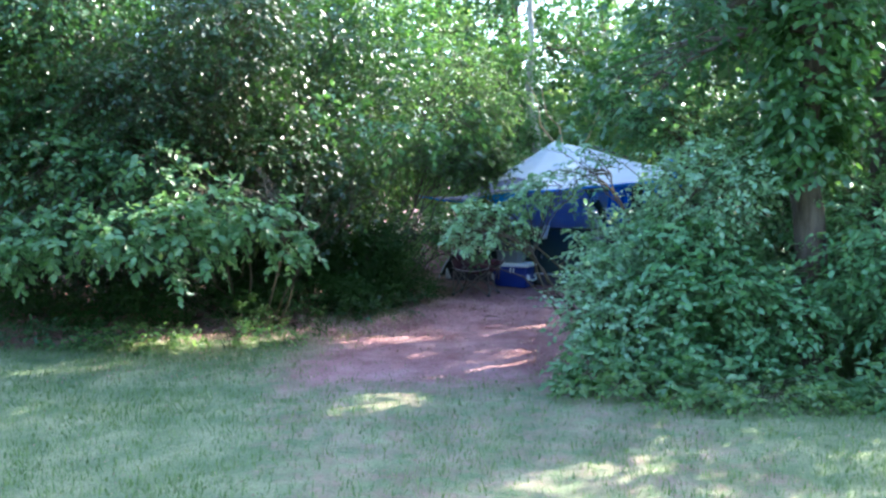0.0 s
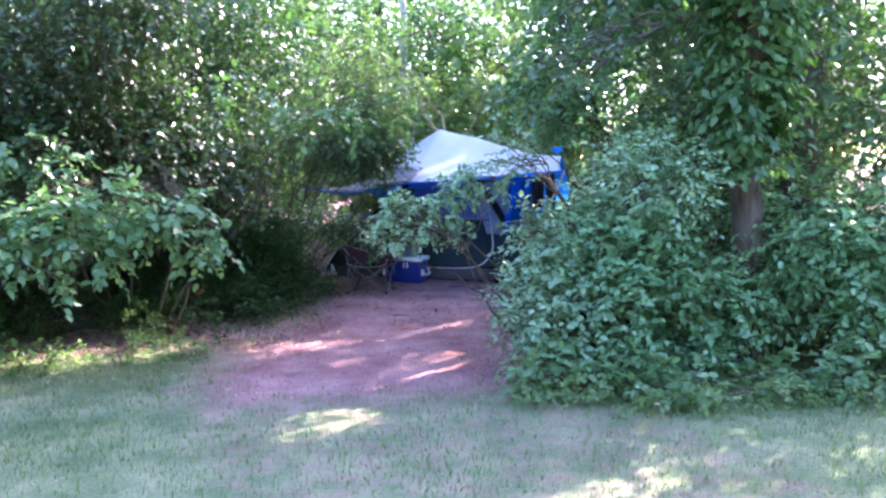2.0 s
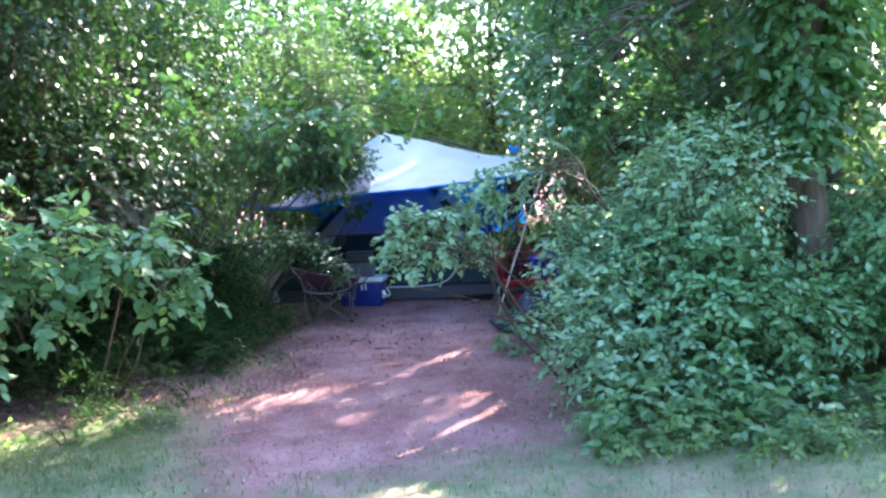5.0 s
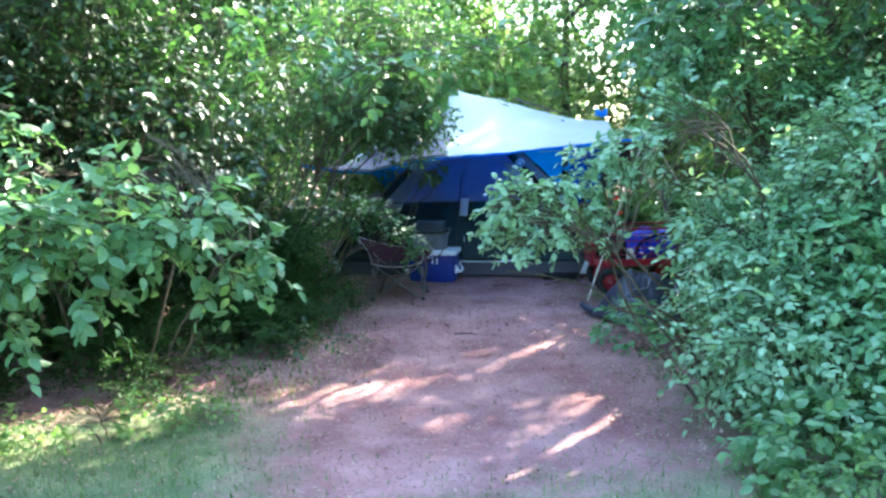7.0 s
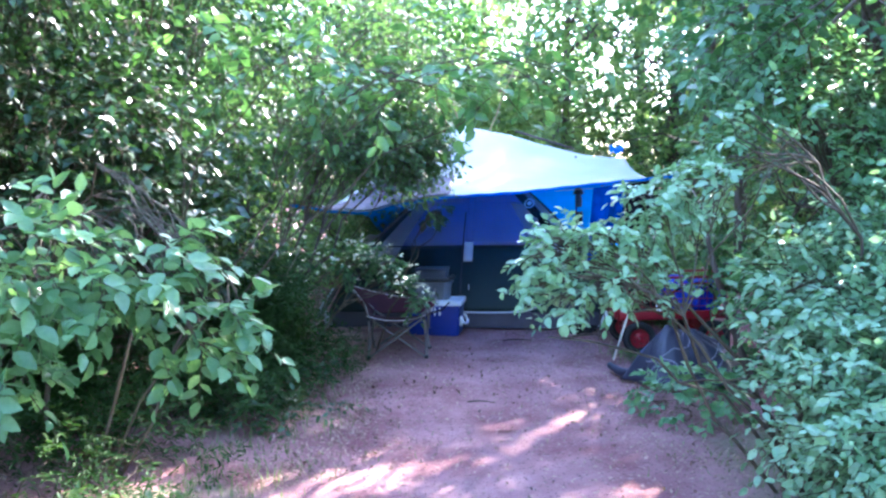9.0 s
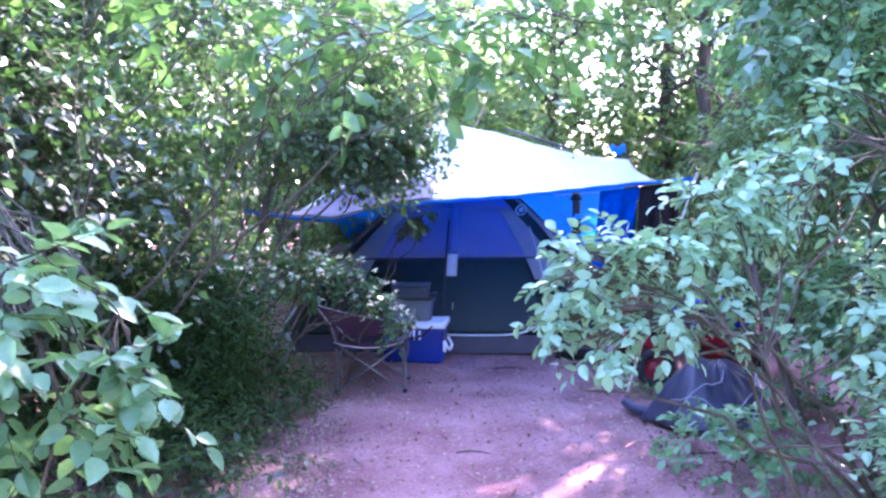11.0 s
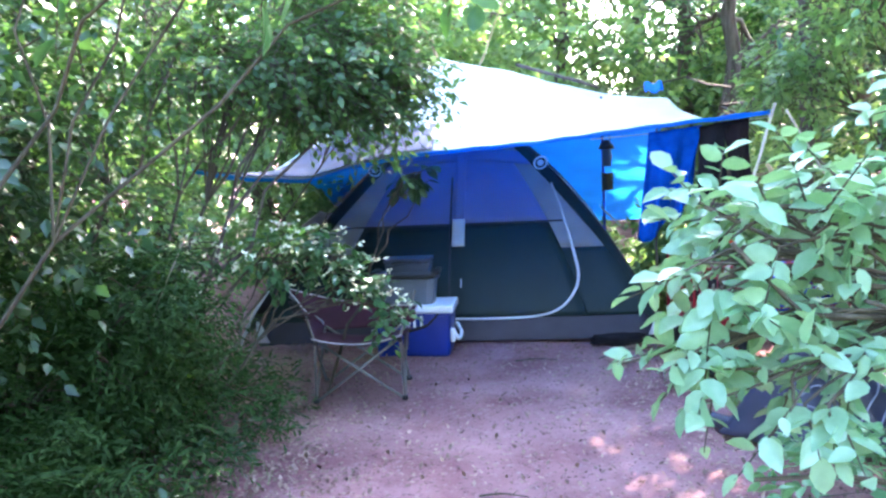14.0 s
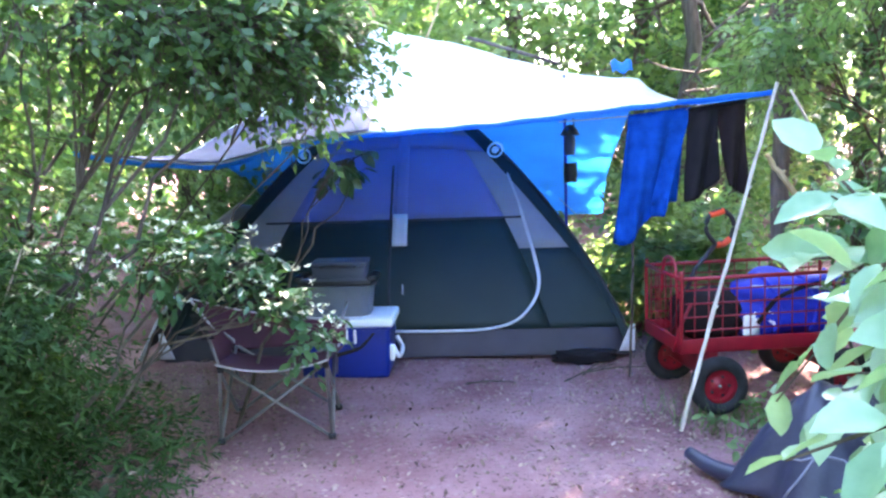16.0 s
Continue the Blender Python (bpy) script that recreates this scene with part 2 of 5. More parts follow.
DRY_LEAF = leaf_material("dry_leaf", (0.07, 0.035, 0.03), (0.52, 0.35, 0.29), 0.1, 0.8, 0.2)


# ---- mesh helpers ----
def part(name, bm, mat, parent=None, label=""):
    me = bpy.data.meshes.new(name)
    bm.to_mesh(me)
    bm.free()
    me.materials.append(mat)
    ob = new(name, me)
    if parent:
        ob.parent = parent
    if label:
        ob["label"] = label
    return ob


def arrays(name, verts, faces, mat, parent=None, smooth=False, label=""):
    """A mesh object from numpy vertices (n, 3) and equal-sized faces (m, k)."""
    verts, faces = np.asarray(verts, dtype=np.float32), np.asarray(faces, dtype=np.int32)
    me = bpy.data.meshes.new(name)
    k = faces.shape[1]
    me.vertices.add(len(verts))
    me.vertices.foreach_set("co", verts.ravel())
    me.loops.add(faces.size)
    me.loops.foreach_set("vertex_index", faces.ravel())
    me.polygons.add(len(faces))
    me.polygons.foreach_set("loop_start", np.arange(0, faces.size, k, dtype=np.int32))
    if smooth:
        me.polygons.foreach_set("use_smooth", np.ones(len(faces), dtype=bool))
    me.update(calc_edges=True)
    me.materials.append(mat)
    ob = new(name, me)
    if parent:
        ob.parent = parent
    if label:
        ob["label"] = label
    return ob


def sweep(points, radii, sides=6):
    """Vertices and quads of a tube along points, with caps left open but tapered ends closed by small radii."""
    pts = np.asarray(points, dtype=float)
    rad = np.broadcast_to(np.asarray(radii, dtype=float), (len(pts),))
    tang = np.gradient(pts, axis=0)
    tang /= np.linalg.norm(tang, axis=1)[:, None] + 1e-9
    ref = np.array((0.0, 0.0, 1.0)) if abs(tang[:, 2]).mean() < 0.8 else np.array((1.0, 0.0, 0.0))
    a = np.cross(tang, ref)
    a /= np.linalg.norm(a, axis=1)[:, None] + 1e-9
    b = np.cross(tang, a)
    ang = np.linspace(0, 2 * np.pi, sides, endpoint=False)
    ring = pts[:, None, :] + rad[:, None, None] * (np.cos(ang)[None, :, None] * a[:, None, :] + np.sin(ang)[None, :, None] * b[:, None, :])
    v = ring.reshape(-1, 3)
    i, j = np.meshgrid(np.arange(len(pts) - 1), np.arange(sides), indexing="ij")
    j2 = (j + 1) % sides
    f = np.stack((i * sides + j, i * sides + j2, (i + 1) * sides + j2, (i + 1) * sides + j), -1).reshape(-1, 4)
    return v, f


def tube(name, points, radii, mat, parent=None, sides=8, label=""):
    pts = np.asarray(points, dtype=float)
    rad = np.broadcast_to(np.asarray(radii, dtype=float), (len(pts),)).copy()
    pts = np.vstack((pts[:1], pts, pts[-1:]))
    rad = np.concatenate(((1e-4,), rad, (1e-4,)))
    t0, t1 = pts[2] - pts[1], pts[-2] - pts[-3]
    pts[0] -= t0 * 1e-3
    pts[-1] += t1 * 1e-3
    v, f = sweep(pts, rad, sides)
    return arrays(name, v, f, mat, parent, True, label)


def joined(chunks):
    vs, fs, n = [], [], 0
    for v, f in chunks:
        vs.append(v)
        fs.append(f + n)
        n += len(v)
    return np.vstack(vs), np.vstack(fs)


def box_bm(size, centre, bevel=0.01, taper=1.0, segments=2):
    bm = bmesh.new()
    bmesh.ops.create_cube(bm, size=1.0)
    for v in bm.verts:
        k = taper if v.co.z < 0 else 1.0
        v.co = Vector((v.co.x * size[0] * k + centre[0], v.co.y * size[1] * k + centre[1], v.co.z * size[2] + centre[2]))
    if bevel:
        bmesh.ops.bevel(bm, geom=bm.edges[:], offset=bevel, segments=segments, affect="EDGES", profile=0.6)
    for f in bm.faces:
        f.smooth = True
    return bm


def curved(points, n=16):
    """A smooth line through a few points (Catmull-Rom)."""
    p = np.asarray(points, dtype=float)
    p = np.vstack((2 * p[0] - p[1], p, 2 * p[-1] - p[-2]))
    out = []
    for i in range(1, len(p) - 2):
        for s in np.linspace(0, 1, n, endpoint=False):
            a, b, c, d = p[i - 1:i + 3]
            out.append(0.5 * (2 * b + (c - a) * s + (2 * a - 5 * b + 4 * c - d) * s ** 2 + (3 * b - a - 3 * c + d) * s ** 3))
    out.append(p[-2])
    return np.array(out)


def cloth(name, fn, nu, nv, mat, parent=None, thick=0.004, label="", smooth=True):
    """A sheet from fn(u, v) -> x, y, z over the unit square, with real thickness."""
    u, v = np.meshgrid(np.linspace(0, 1, nu), np.linspace(0, 1, nv), indexing="ij")
    verts = np.array([fn(a, b) for a, b in zip(u.ravel(), v.ravel())])
    i, j = np.meshgrid(np.arange(nu - 1), np.arange(nv - 1), indexing="ij")
    f = np.stack((i * nv + j, (i + 1) * nv + j, (i + 1) * nv + j + 1, i * nv + j + 1), -1).reshape(-1, 4)
    ob = arrays(name, verts, f, mat, parent, smooth, label)
    if thick:
        sol = ob.modifiers.new("thickness", "SOLIDIFY")
        sol.thickness, sol.offset = thick, 0
    return ob


def thing(name, m, label, category, group=""):
    ob = new(name)
    ob.matrix_world = m
    return tagged(ob, label, category, group)


# ---- ground ----
def step(a, b, t):
    t = np.clip((t - a) / (b - a), 0, 1)
    return t * t * (3 - 2 * t)


def height(x, y):
    x, y = np.asarray(x, dtype=float), np.asarray(y, dtype=float)
    z = -0.03 + 0.13 * step(8.5, 14, y)
    z = z + 0.012 * np.sin(1.7 * x + 0.6 * y) + 0.010 * np.sin(2.9 * y - 1.1 * x + 1) + 0.006 * np.sin(7.1 * x + 5.3 * y)
    return z


def path_middle(y):
    """Middle and half width of the trodden ground at y."""
    return np.interp(y, (2, 4.5, 6, 8, 9.5, 11, 13, 15), (1.1, 0.7, 0.25, -0.05, 0.3, 0.9, 1.4, 1.5)), np.interp(y, (2, 4.5, 6, 8, 9.5, 11, 13, 15), (0.9, 1.0, 1.05, 1.15, 1.35, 1.35, 1.9, 2.2))


def lawn_amount(x, y):
    c, w = path_middle(y)
    edge = step(-0.8, 1.3, np.abs(x - c) - w)
    edge = np.maximum(edge, 0.66 * step(8.5, 6.8, y))
    edge = np.maximum(edge, 0.78 * step(5.8, 4.2, y))
    deep = step(9.4, 10.6, y + 0.18 * np.abs(x))
    return np.clip(edge * (1 - deep) + 0.12 * deep, 0, 1)


def build_ground():
    near = np.arange(-12, 14.01, 0.11)
    xs = np.concatenate((-np.geomspace(900, 12.5, 18), near, np.geomspace(14.5, 900, 18)))
    ys = np.concatenate((-np.geomspace(900, 4.5, 18), np.arange(-4, 20.01, 0.11), np.geomspace(20.6, 900, 18)))
    X, Y = np.meshgrid(xs, ys, indexing="ij")
    Z = height(X, Y)
    rough = np.random.default_rng(5).normal(0, 0.004, X.shape)
    Z = np.where((np.abs(X) < 12) & (Y > -4) & (Y < 20), Z + rough, Z)
    i, j = np.meshgrid(np.arange(len(xs) - 1), np.arange(len(ys) - 1), indexing="ij")
    n = len(ys)
    f = np.stack((i * n + j, (i + 1) * n + j, (i + 1) * n + j + 1, i * n + j + 1), -1).reshape(-1, 4)
    ob = arrays("ground", np.stack((X, Y, Z), -1).reshape(-1, 3), f, GROUND, None, True)
    a = ob.data.attributes.new("lawn", "FLOAT", "POINT")
    a.data.foreach_set("value", lawn_amount(X, Y).ravel().astype(np.float32))
    tagged(ob, "trodden brown soil running out into thin lawn", "ground", kind="structure")


build_ground()


# ---- plants ----
LEAF_V = np.array(((0, 0, 0), (-0.27, 0.42, 0.05), (0.27, 0.42, 0.05), (0, 0.5, -0.03), (0, 1, -0.12)))
LEAF_F = np.array(((0, 2, 3), (3, 2, 4), (0, 3, 1), (3, 4, 1)))
FAR_V = np.array(((0, 0, 0), (-0.3, 0.5, 0.06), (0.3, 0.5, 0.06), (0, 1, -0.1)))
FAR_F = np.array(((0, 2, 3), (0, 3, 1)))
NARROW_V = FAR_V * np.array((0.42, 1.0, 1.0))
BROAD_V = np.array(((0, 0, 0), (-0.20, 0.14, 0.05), (0.20, 0.14, 0.05), (-0.31, 0.45, 0.08), (0.31, 0.45, 0.08), (-0.20, 0.78, 0.02), (0.20, 0.78, 0.02), (0, 1.03, -0.12), (0, 0.45, -0.03)))
BROAD_F = np.array(((0, 2, 8), (2, 4, 8), (4, 6, 8), (6, 7, 8), (7, 5, 8), (5, 3, 8), (3, 1, 8), (1, 0, 8)))


def unit(v):
    return v / (np.linalg.norm(v, axis=-1, keepdims=True) + 1e-9)


def leaves_on(rng, start, way, length, count, size, droop=0.25, broad=False, up=0.8, far=False):
    """Leaves along twigs, two-ranked, each with its own tilt. start, way: (n, 3); length: (n,)."""
    n = len(start)
    s = (np.arange(count) + 0.6) / count
    pos = start[:, None, :] + way[:, None, :] * (length[:, None] * s[None, :])[..., None]
    pos[..., 2] -= (length[:, None] * s[None, :] ** 2) * 0.25
    side = unit(np.cross(way, np.array((0, 0, 1.0)) + rng.normal(0, 0.25, (n, 3))))
    sign = np.where(np.arange(count) % 2 == 0, 1.0, -1.0)
    sign[-1] = 0.0
    axis = 0.55 * way[:, None, :] + side[:, None, :] * sign[None, :, None] * 0.85 + rng.normal(0, 0.28, (n, count, 3))
    axis[..., 2] -= droop
    axis = unit(axis)
    norm = np.array((0, 0, up)) + rng.normal(0, 0.42, (n, count, 3)) + 0.35 * way[:, None, :]
    wide = unit(np.cross(axis, norm))
    norm = np.cross(wide, axis)
    big = size * rng.uniform(0.6, 1.25, (n, count))
    tv, tf = (NARROW_V, FAR_F) if far == "narrow" else (FAR_V, FAR_F) if far else (BROAD_V, BROAD_F) if broad else (LEAF_V, LEAF_F)
    v = pos[:, :, None, :] + big[..., None, None] * (tv[None, None, :, 0, None] * wide[:, :, None, :] + tv[None, None, :, 1, None] * axis[:, :, None, :] + tv[None, None, :, 2, None] * norm[:, :, None, :])
    m = n * count
    f = tf[None] + (np.arange(m) * len(tv))[:, None, None]
    return v.reshape(-1, 3), f.reshape(-1, 3)


def twigs_on(start, way, length, radius):
    """Thin three-sided twigs."""
    n = len(start)
    a = unit(np.cross(way, np.array((0.3, 0.2, 1.0))))
    b = np.cross(way, a)
    ang = np.array((0, 2.094, 4.189))
    off = np.cos(ang)[None, :, None] * a[:, None, :] + np.sin(ang)[None, :, None] * b[:, None, :]
    end = start + way * length[:, None]
    end[:, 2] -= length * 0.25
    v = np.concatenate((start[:, None, :] + off * radius, end[:, None, :] + off * radius * 0.35), 1)
    f = np.array(((0, 1, 4, 3), (1, 2, 5, 4), (2, 0, 3, 5)))
    return v.reshape(-1, 3), (f[None] + (np.arange(n) * 6)[:, None, None]).reshape(-1, 4)


# gaps in the leaf canopy, through which the sun reaches the ground: x, y, radius, first clear length of the ray
CANOPY_GAPS = ((-0.8, 9.5, 0.40, 0.6), (-0.48, 6.78, 0.42, 0.6), (0.4, 8.15, 0.45, 0.6), (0.2, 7.8, 0.3, 0.6), (0.58, 8.5, 0.3, 0.6), (1.12, 11.08, 0.3, 0.6), (1.2, 10.4, 0.22, 0.6), (1.15, 5.1, 0.2, 0.6), (-2.3, 9.3, 0.45, 0.6), (-3.1, 9.4, 0.3, 0.6), (-0.03, 9.73, 0.24, 0.6), (1.68, 11.77, 0.18, 0.6),
               (2.95, 13.2, 0.6, 1.2), (3.3, 14.0, 0.9, 1.4), (3.9, 15.2, 0.9, 1.4), (2.75, 11.35, 0.25, 1.2), (3.3, 12.0, 0.4, 1.8))


def in_gap(p):
    ray = np.array(SUN_DIR)
    out = np.zeros(len(p), dtype=bool)
    for x, y, r, start in CANOPY_GAPS:
        d = p - np.array((x, y, 0.0))
        along = d @ ray
        out |= (np.linalg.norm(d - along[:, None] * ray, axis=1) < r) & (along > start)
    return out


def in_blob(rng, blob, gap=0.0, lean=(0, 0, -0.1)):
    """Twig starts and ways in a clump (centre, radii, twig count), nearer its skin, with holes."""
    cx, cy, cz, rx, ry, rz, n = blob
    n = int(n)
    d = unit(rng.normal(0, 1, (n, 3)))
    rad = 0.35 + 0.65 * rng.random(n) ** 0.6
    p = np.array((cx, cy, cz)) + d * rad[:, None] * np.array((rx, ry, rz))
    holes = np.sin(p[:, 0] * 4.1 + cy) + np.sin(p[:, 1] * 3.7 + cx * 2) + np.sin(p[:, 2] * 4.7 + cx)
    keep = (holes > -1.6 + gap) & (p[:, 2] > height(p[:, 0], p[:, 1]) + 0.04) & ~in_gap(p)
    way = unit(d + rng.normal(0, 0.5, (n, 3)) + np.array(lean))
    return p[keep], way[keep]


def limb(rng, a, b, r0, r1, sag=0.12, sides=6, n=9, bend=0.022):
    a, b = np.asarray(a, float), np.asarray(b, float)
    s = np.linspace(0, 1, n)[:, None]
    span = np.linalg.norm(b - a)
    p = a + (b - a) * s
    p[:, 2] += (np.sin(s[:, 0] * np.pi) * sag * span)
    wob = rng.normal(0, bend * span, (n, 3))
    wob[0] = wob[-1] = 0
    return p + wob, np.linspace(r0, r1, n)


def plant(name, base, blobs, leaf, mat, label, category, seed, stems=3, r=0.03, per=8, twig=0.28, broad=False, gap=0.0, group="", bark=None, trunk=None, crown="foliage", twiggy=True, droop=0.25, fork=0.15, far=False, lean=(0, 0, -0.1)):
    """A shrub or tree: stems or a trunk, branches to each clump, twigs, and leaves one by one."""
    rng = np.random.default_rng(seed)
    bark = bark or TWIG
    bx, by = base
    bz = float(height(bx, by)) - 0.03
    ob = thing(name, pose(bx, by, bz), label, category, group)
    origin = np.array((bx, by, bz))
    starts, ways = [], []
    branches = []
    heads = []
    if trunk:
        top, tr = trunk
        pts, rad = limb(rng, (0, 0, 0), np.array(top) - origin, tr, tr * 0.35, 0.0, 12, 16, 0.005)
        rad[0] *= 1.35
        tube("trunk", pts, rad, bark, ob, 14)
        heads = [pts[int(k)] for k in np.linspace(6, 14, 6)]
        rads = [rad[int(k)] for k in np.linspace(6, 14, 6)]
    else:
        for k in range(stems):
            blob = blobs[k % len(blobs)]
            foot = np.array((rng.normal(0, 0.12), rng.normal(0, 0.12), 0))
            tip = np.array(blob[:3]) - origin + rng.normal(0, 0.1, 3)
            pts, rad = limb(rng, foot, tip, r * rng.uniform(0.7, 1.2), r * 0.3, 0.12)
            tube("stem", pts, rad, bark, ob, 7)
            heads.append(pts[int(len(pts) * 0.45)])
        rads = [r * 0.6] * len(heads)
    for blob in blobs:
        p, w = in_blob(rng, blob, gap, lean)
        if not len(p):
            continue
        p = p - origin
        starts.append(p)
        ways.append(w)
        c = np.array(blob[:3]) - origin
        k = int(np.argmin([np.linalg.norm(h - c) + 0.8 * max(0, h[2] - c[2]) for h in heads]))
        pts, rad = limb(rng, heads[k], c, min(rads[k], r) * 0.75, r * 0.22, fork)
        branches.append(sweep(pts, rad, 5))
        for q in range(min(9, len(p))):
            t = p[rng.integers(len(p))]
            a = pts[rng.integers(3, len(pts))]
            bp, br = limb(rng, a, t, r * 0.25, 0.003, 0.08, n=6)
            branches.append(sweep(bp, br, 4))
    start, way = np.vstack(starts), np.vstack(ways)
    length = twig * rng.uniform(0.6, 1.3, len(start))
    if twiggy:
        branches.append(twigs_on(start, way, length, 0.0028 + 0.01 * leaf))
    v, f = joined(branches)
    arrays("branchwork", v, f, bark, ob, True)["kind"] = "stuff"
    v, f = leaves_on(rng, start, way, length, per, leaf, droop, broad, far=far)
    arrays(crown, v, f, mat, ob, broad)["kind"] = "stuff"
    return ob


def clumps(seed, x, y, h, r, n, twigs, low=0.15, rz=0.5):
    """Clumps for a shrub of height h and radius r about (x, y)."""
    rng = np.random.default_rng(seed)
    out = []
    for k in range(n):
        a, q = rng.uniform(0, 2 * np.pi), r * rng.uniform(0.2, 0.75)
        z = h * (low + (0.9 - low) * (k + 0.5) / n)
        s = r * rng.uniform(0.4, 0.62)
        out.append((x + q * np.cos(a), y + q * np.sin(a), z, s * 1.15, s * 1.05, max(s * 0.75, h * rz / n * 1.6), twigs))
    return out


BUSH = "dense green woodland bush beside the trodden path"
# thicket on the chair's side of the path; dark leaves stand for shade inside
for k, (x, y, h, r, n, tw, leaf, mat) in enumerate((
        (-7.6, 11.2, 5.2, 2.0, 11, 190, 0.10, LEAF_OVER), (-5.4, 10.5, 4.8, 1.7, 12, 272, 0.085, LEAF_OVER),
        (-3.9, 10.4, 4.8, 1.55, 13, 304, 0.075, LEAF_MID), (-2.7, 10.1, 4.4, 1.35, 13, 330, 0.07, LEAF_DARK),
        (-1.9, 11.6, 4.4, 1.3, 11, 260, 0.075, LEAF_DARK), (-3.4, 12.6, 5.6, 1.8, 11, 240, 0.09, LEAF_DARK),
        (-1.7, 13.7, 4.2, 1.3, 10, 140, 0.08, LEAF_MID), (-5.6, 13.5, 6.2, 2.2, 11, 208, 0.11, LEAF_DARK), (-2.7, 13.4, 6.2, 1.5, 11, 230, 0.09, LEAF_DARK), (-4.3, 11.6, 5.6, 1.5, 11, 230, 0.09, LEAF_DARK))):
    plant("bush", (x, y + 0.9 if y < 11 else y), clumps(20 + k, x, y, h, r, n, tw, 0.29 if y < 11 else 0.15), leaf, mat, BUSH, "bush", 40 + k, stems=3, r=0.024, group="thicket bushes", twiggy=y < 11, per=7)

# feathery bushes whose dark leaf colour carries the canopy's shade
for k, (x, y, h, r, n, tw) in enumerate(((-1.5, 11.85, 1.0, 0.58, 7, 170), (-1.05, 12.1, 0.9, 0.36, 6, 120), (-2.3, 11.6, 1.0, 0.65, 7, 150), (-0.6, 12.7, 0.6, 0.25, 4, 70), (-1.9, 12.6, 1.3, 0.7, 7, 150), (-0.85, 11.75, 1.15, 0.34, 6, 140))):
    plant("bush", (x, y), clumps(820 + k, x, y, h, r, n, tw, 0.4 if k == 5 else 0.12), 0.05, LEAF_SHADE, "feathery bush at the path's edge, its green darkened as shade", "bush", 840 + k, stems=4, r=0.014, per=13, twig=0.3, group="path edge bushes", twiggy=False, far="narrow")
# filler bushes: the gloom under the thicket is put into their leaf colour
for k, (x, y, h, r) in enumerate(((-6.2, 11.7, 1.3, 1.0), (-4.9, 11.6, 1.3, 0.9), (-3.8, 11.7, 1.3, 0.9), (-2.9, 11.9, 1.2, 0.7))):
    plant("bush", (x, y), clumps(860 + k, x, y, h, r, 6, 170, 0.1), 0.075, LEAF_DARK, "low bush darkened as shade at the thicket's foot", "bush", 880 + k, stems=4, r=0.014, per=7, twig=0.24, group="thicket foot bushes", twiggy=False, far=True)
# leafy boughs that hang out of the thicket over the lawn
plant("bush", (-3.1, 11.8), [(-1.38, 8.42, 1.18, 0.09, 0.10, 0.07, 13), (-1.50, 8.42, 1.05, 0.07, 0.1, 0.05, 9), (-1.62, 8.4, 1.48, 0.12, 0.14, 0.05, 12), (-1.82, 8.42, 1.30, 0.14, 0.18, 0.14, 28), (-2.1, 8.45, 1.45, 0.24, 0.25, 0.2, 50), (-2.2, 8.45, 1.0, 0.1, 0.15, 0.08, 11), (-2.6, 8.5, 1.35, 0.3, 0.25, 0.24, 62), (-2.7, 8.5, 0.86, 0.1, 0.15, 0.06, 9), (-3.15, 8.6, 1.25, 0.3, 0.28, 0.24, 60), (-3.75, 8.75, 1.2, 0.36, 0.3, 0.28, 64), (-4.45, 8.95, 1.1, 0.36, 0.3, 0.3, 64), (-5.2, 9.2, 1.2, 0.45, 0.3, 0.35, 70), (-2.95, 9.0, 1.9, 0.35, 0.3, 0.2, 34), (-4.0, 9.2, 1.95, 0.5, 0.3, 0.3, 50), (-5.1, 9.4, 2.1, 0.5, 0.3, 0.35, 50)],
      0.09, LEAF_BOUGH, "bush with bright broad leaves hanging over the lawn edge", "bush", 71, stems=2, r=0.014, per=7, twig=0.22, broad=True, fork=0.3, lean=(0.6, -0.35, -0.25))
# low growth under the thicket, its dark green standing for the shade there
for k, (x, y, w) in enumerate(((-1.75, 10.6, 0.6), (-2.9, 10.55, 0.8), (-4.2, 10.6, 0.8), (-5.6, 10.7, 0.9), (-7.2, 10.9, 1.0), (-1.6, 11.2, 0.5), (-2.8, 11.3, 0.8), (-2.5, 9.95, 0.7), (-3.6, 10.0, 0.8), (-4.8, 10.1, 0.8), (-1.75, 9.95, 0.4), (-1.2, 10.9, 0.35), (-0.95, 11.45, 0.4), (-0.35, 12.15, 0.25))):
    plant("ground_plants", (x, y), [(x, y, 0.10, w, 0.42, 0.38, 420)], 0.06, LEAF_SHADE, "low growth under the thicket's boughs, darkened as shade", "undergrowth", 240 + k, stems=2, r=0.006, per=9, twig=0.22, twiggy=False, far="narrow", group="growth under the thicket")
# thin bough over the path
plant("overhanging_bough", (-2.0, 10.0), [(-1.0, 9.3, 2.35, 0.4, 0.3, 0.2, 26), (-0.45, 9.0, 2.24, 0.4, 0.28, 0.16, 26), (0.1, 9.0, 2.24, 0.32, 0.25, 0.14, 18), (-1.4, 9.5, 2.55, 0.3, 0.3, 0.15, 10)],
      0.085, LEAF_OVER, "thin leafy bough hanging high across the path", "branch", 75, stems=3, r=0.009, per=6, twig=0.26, broad=True, fork=0.3)
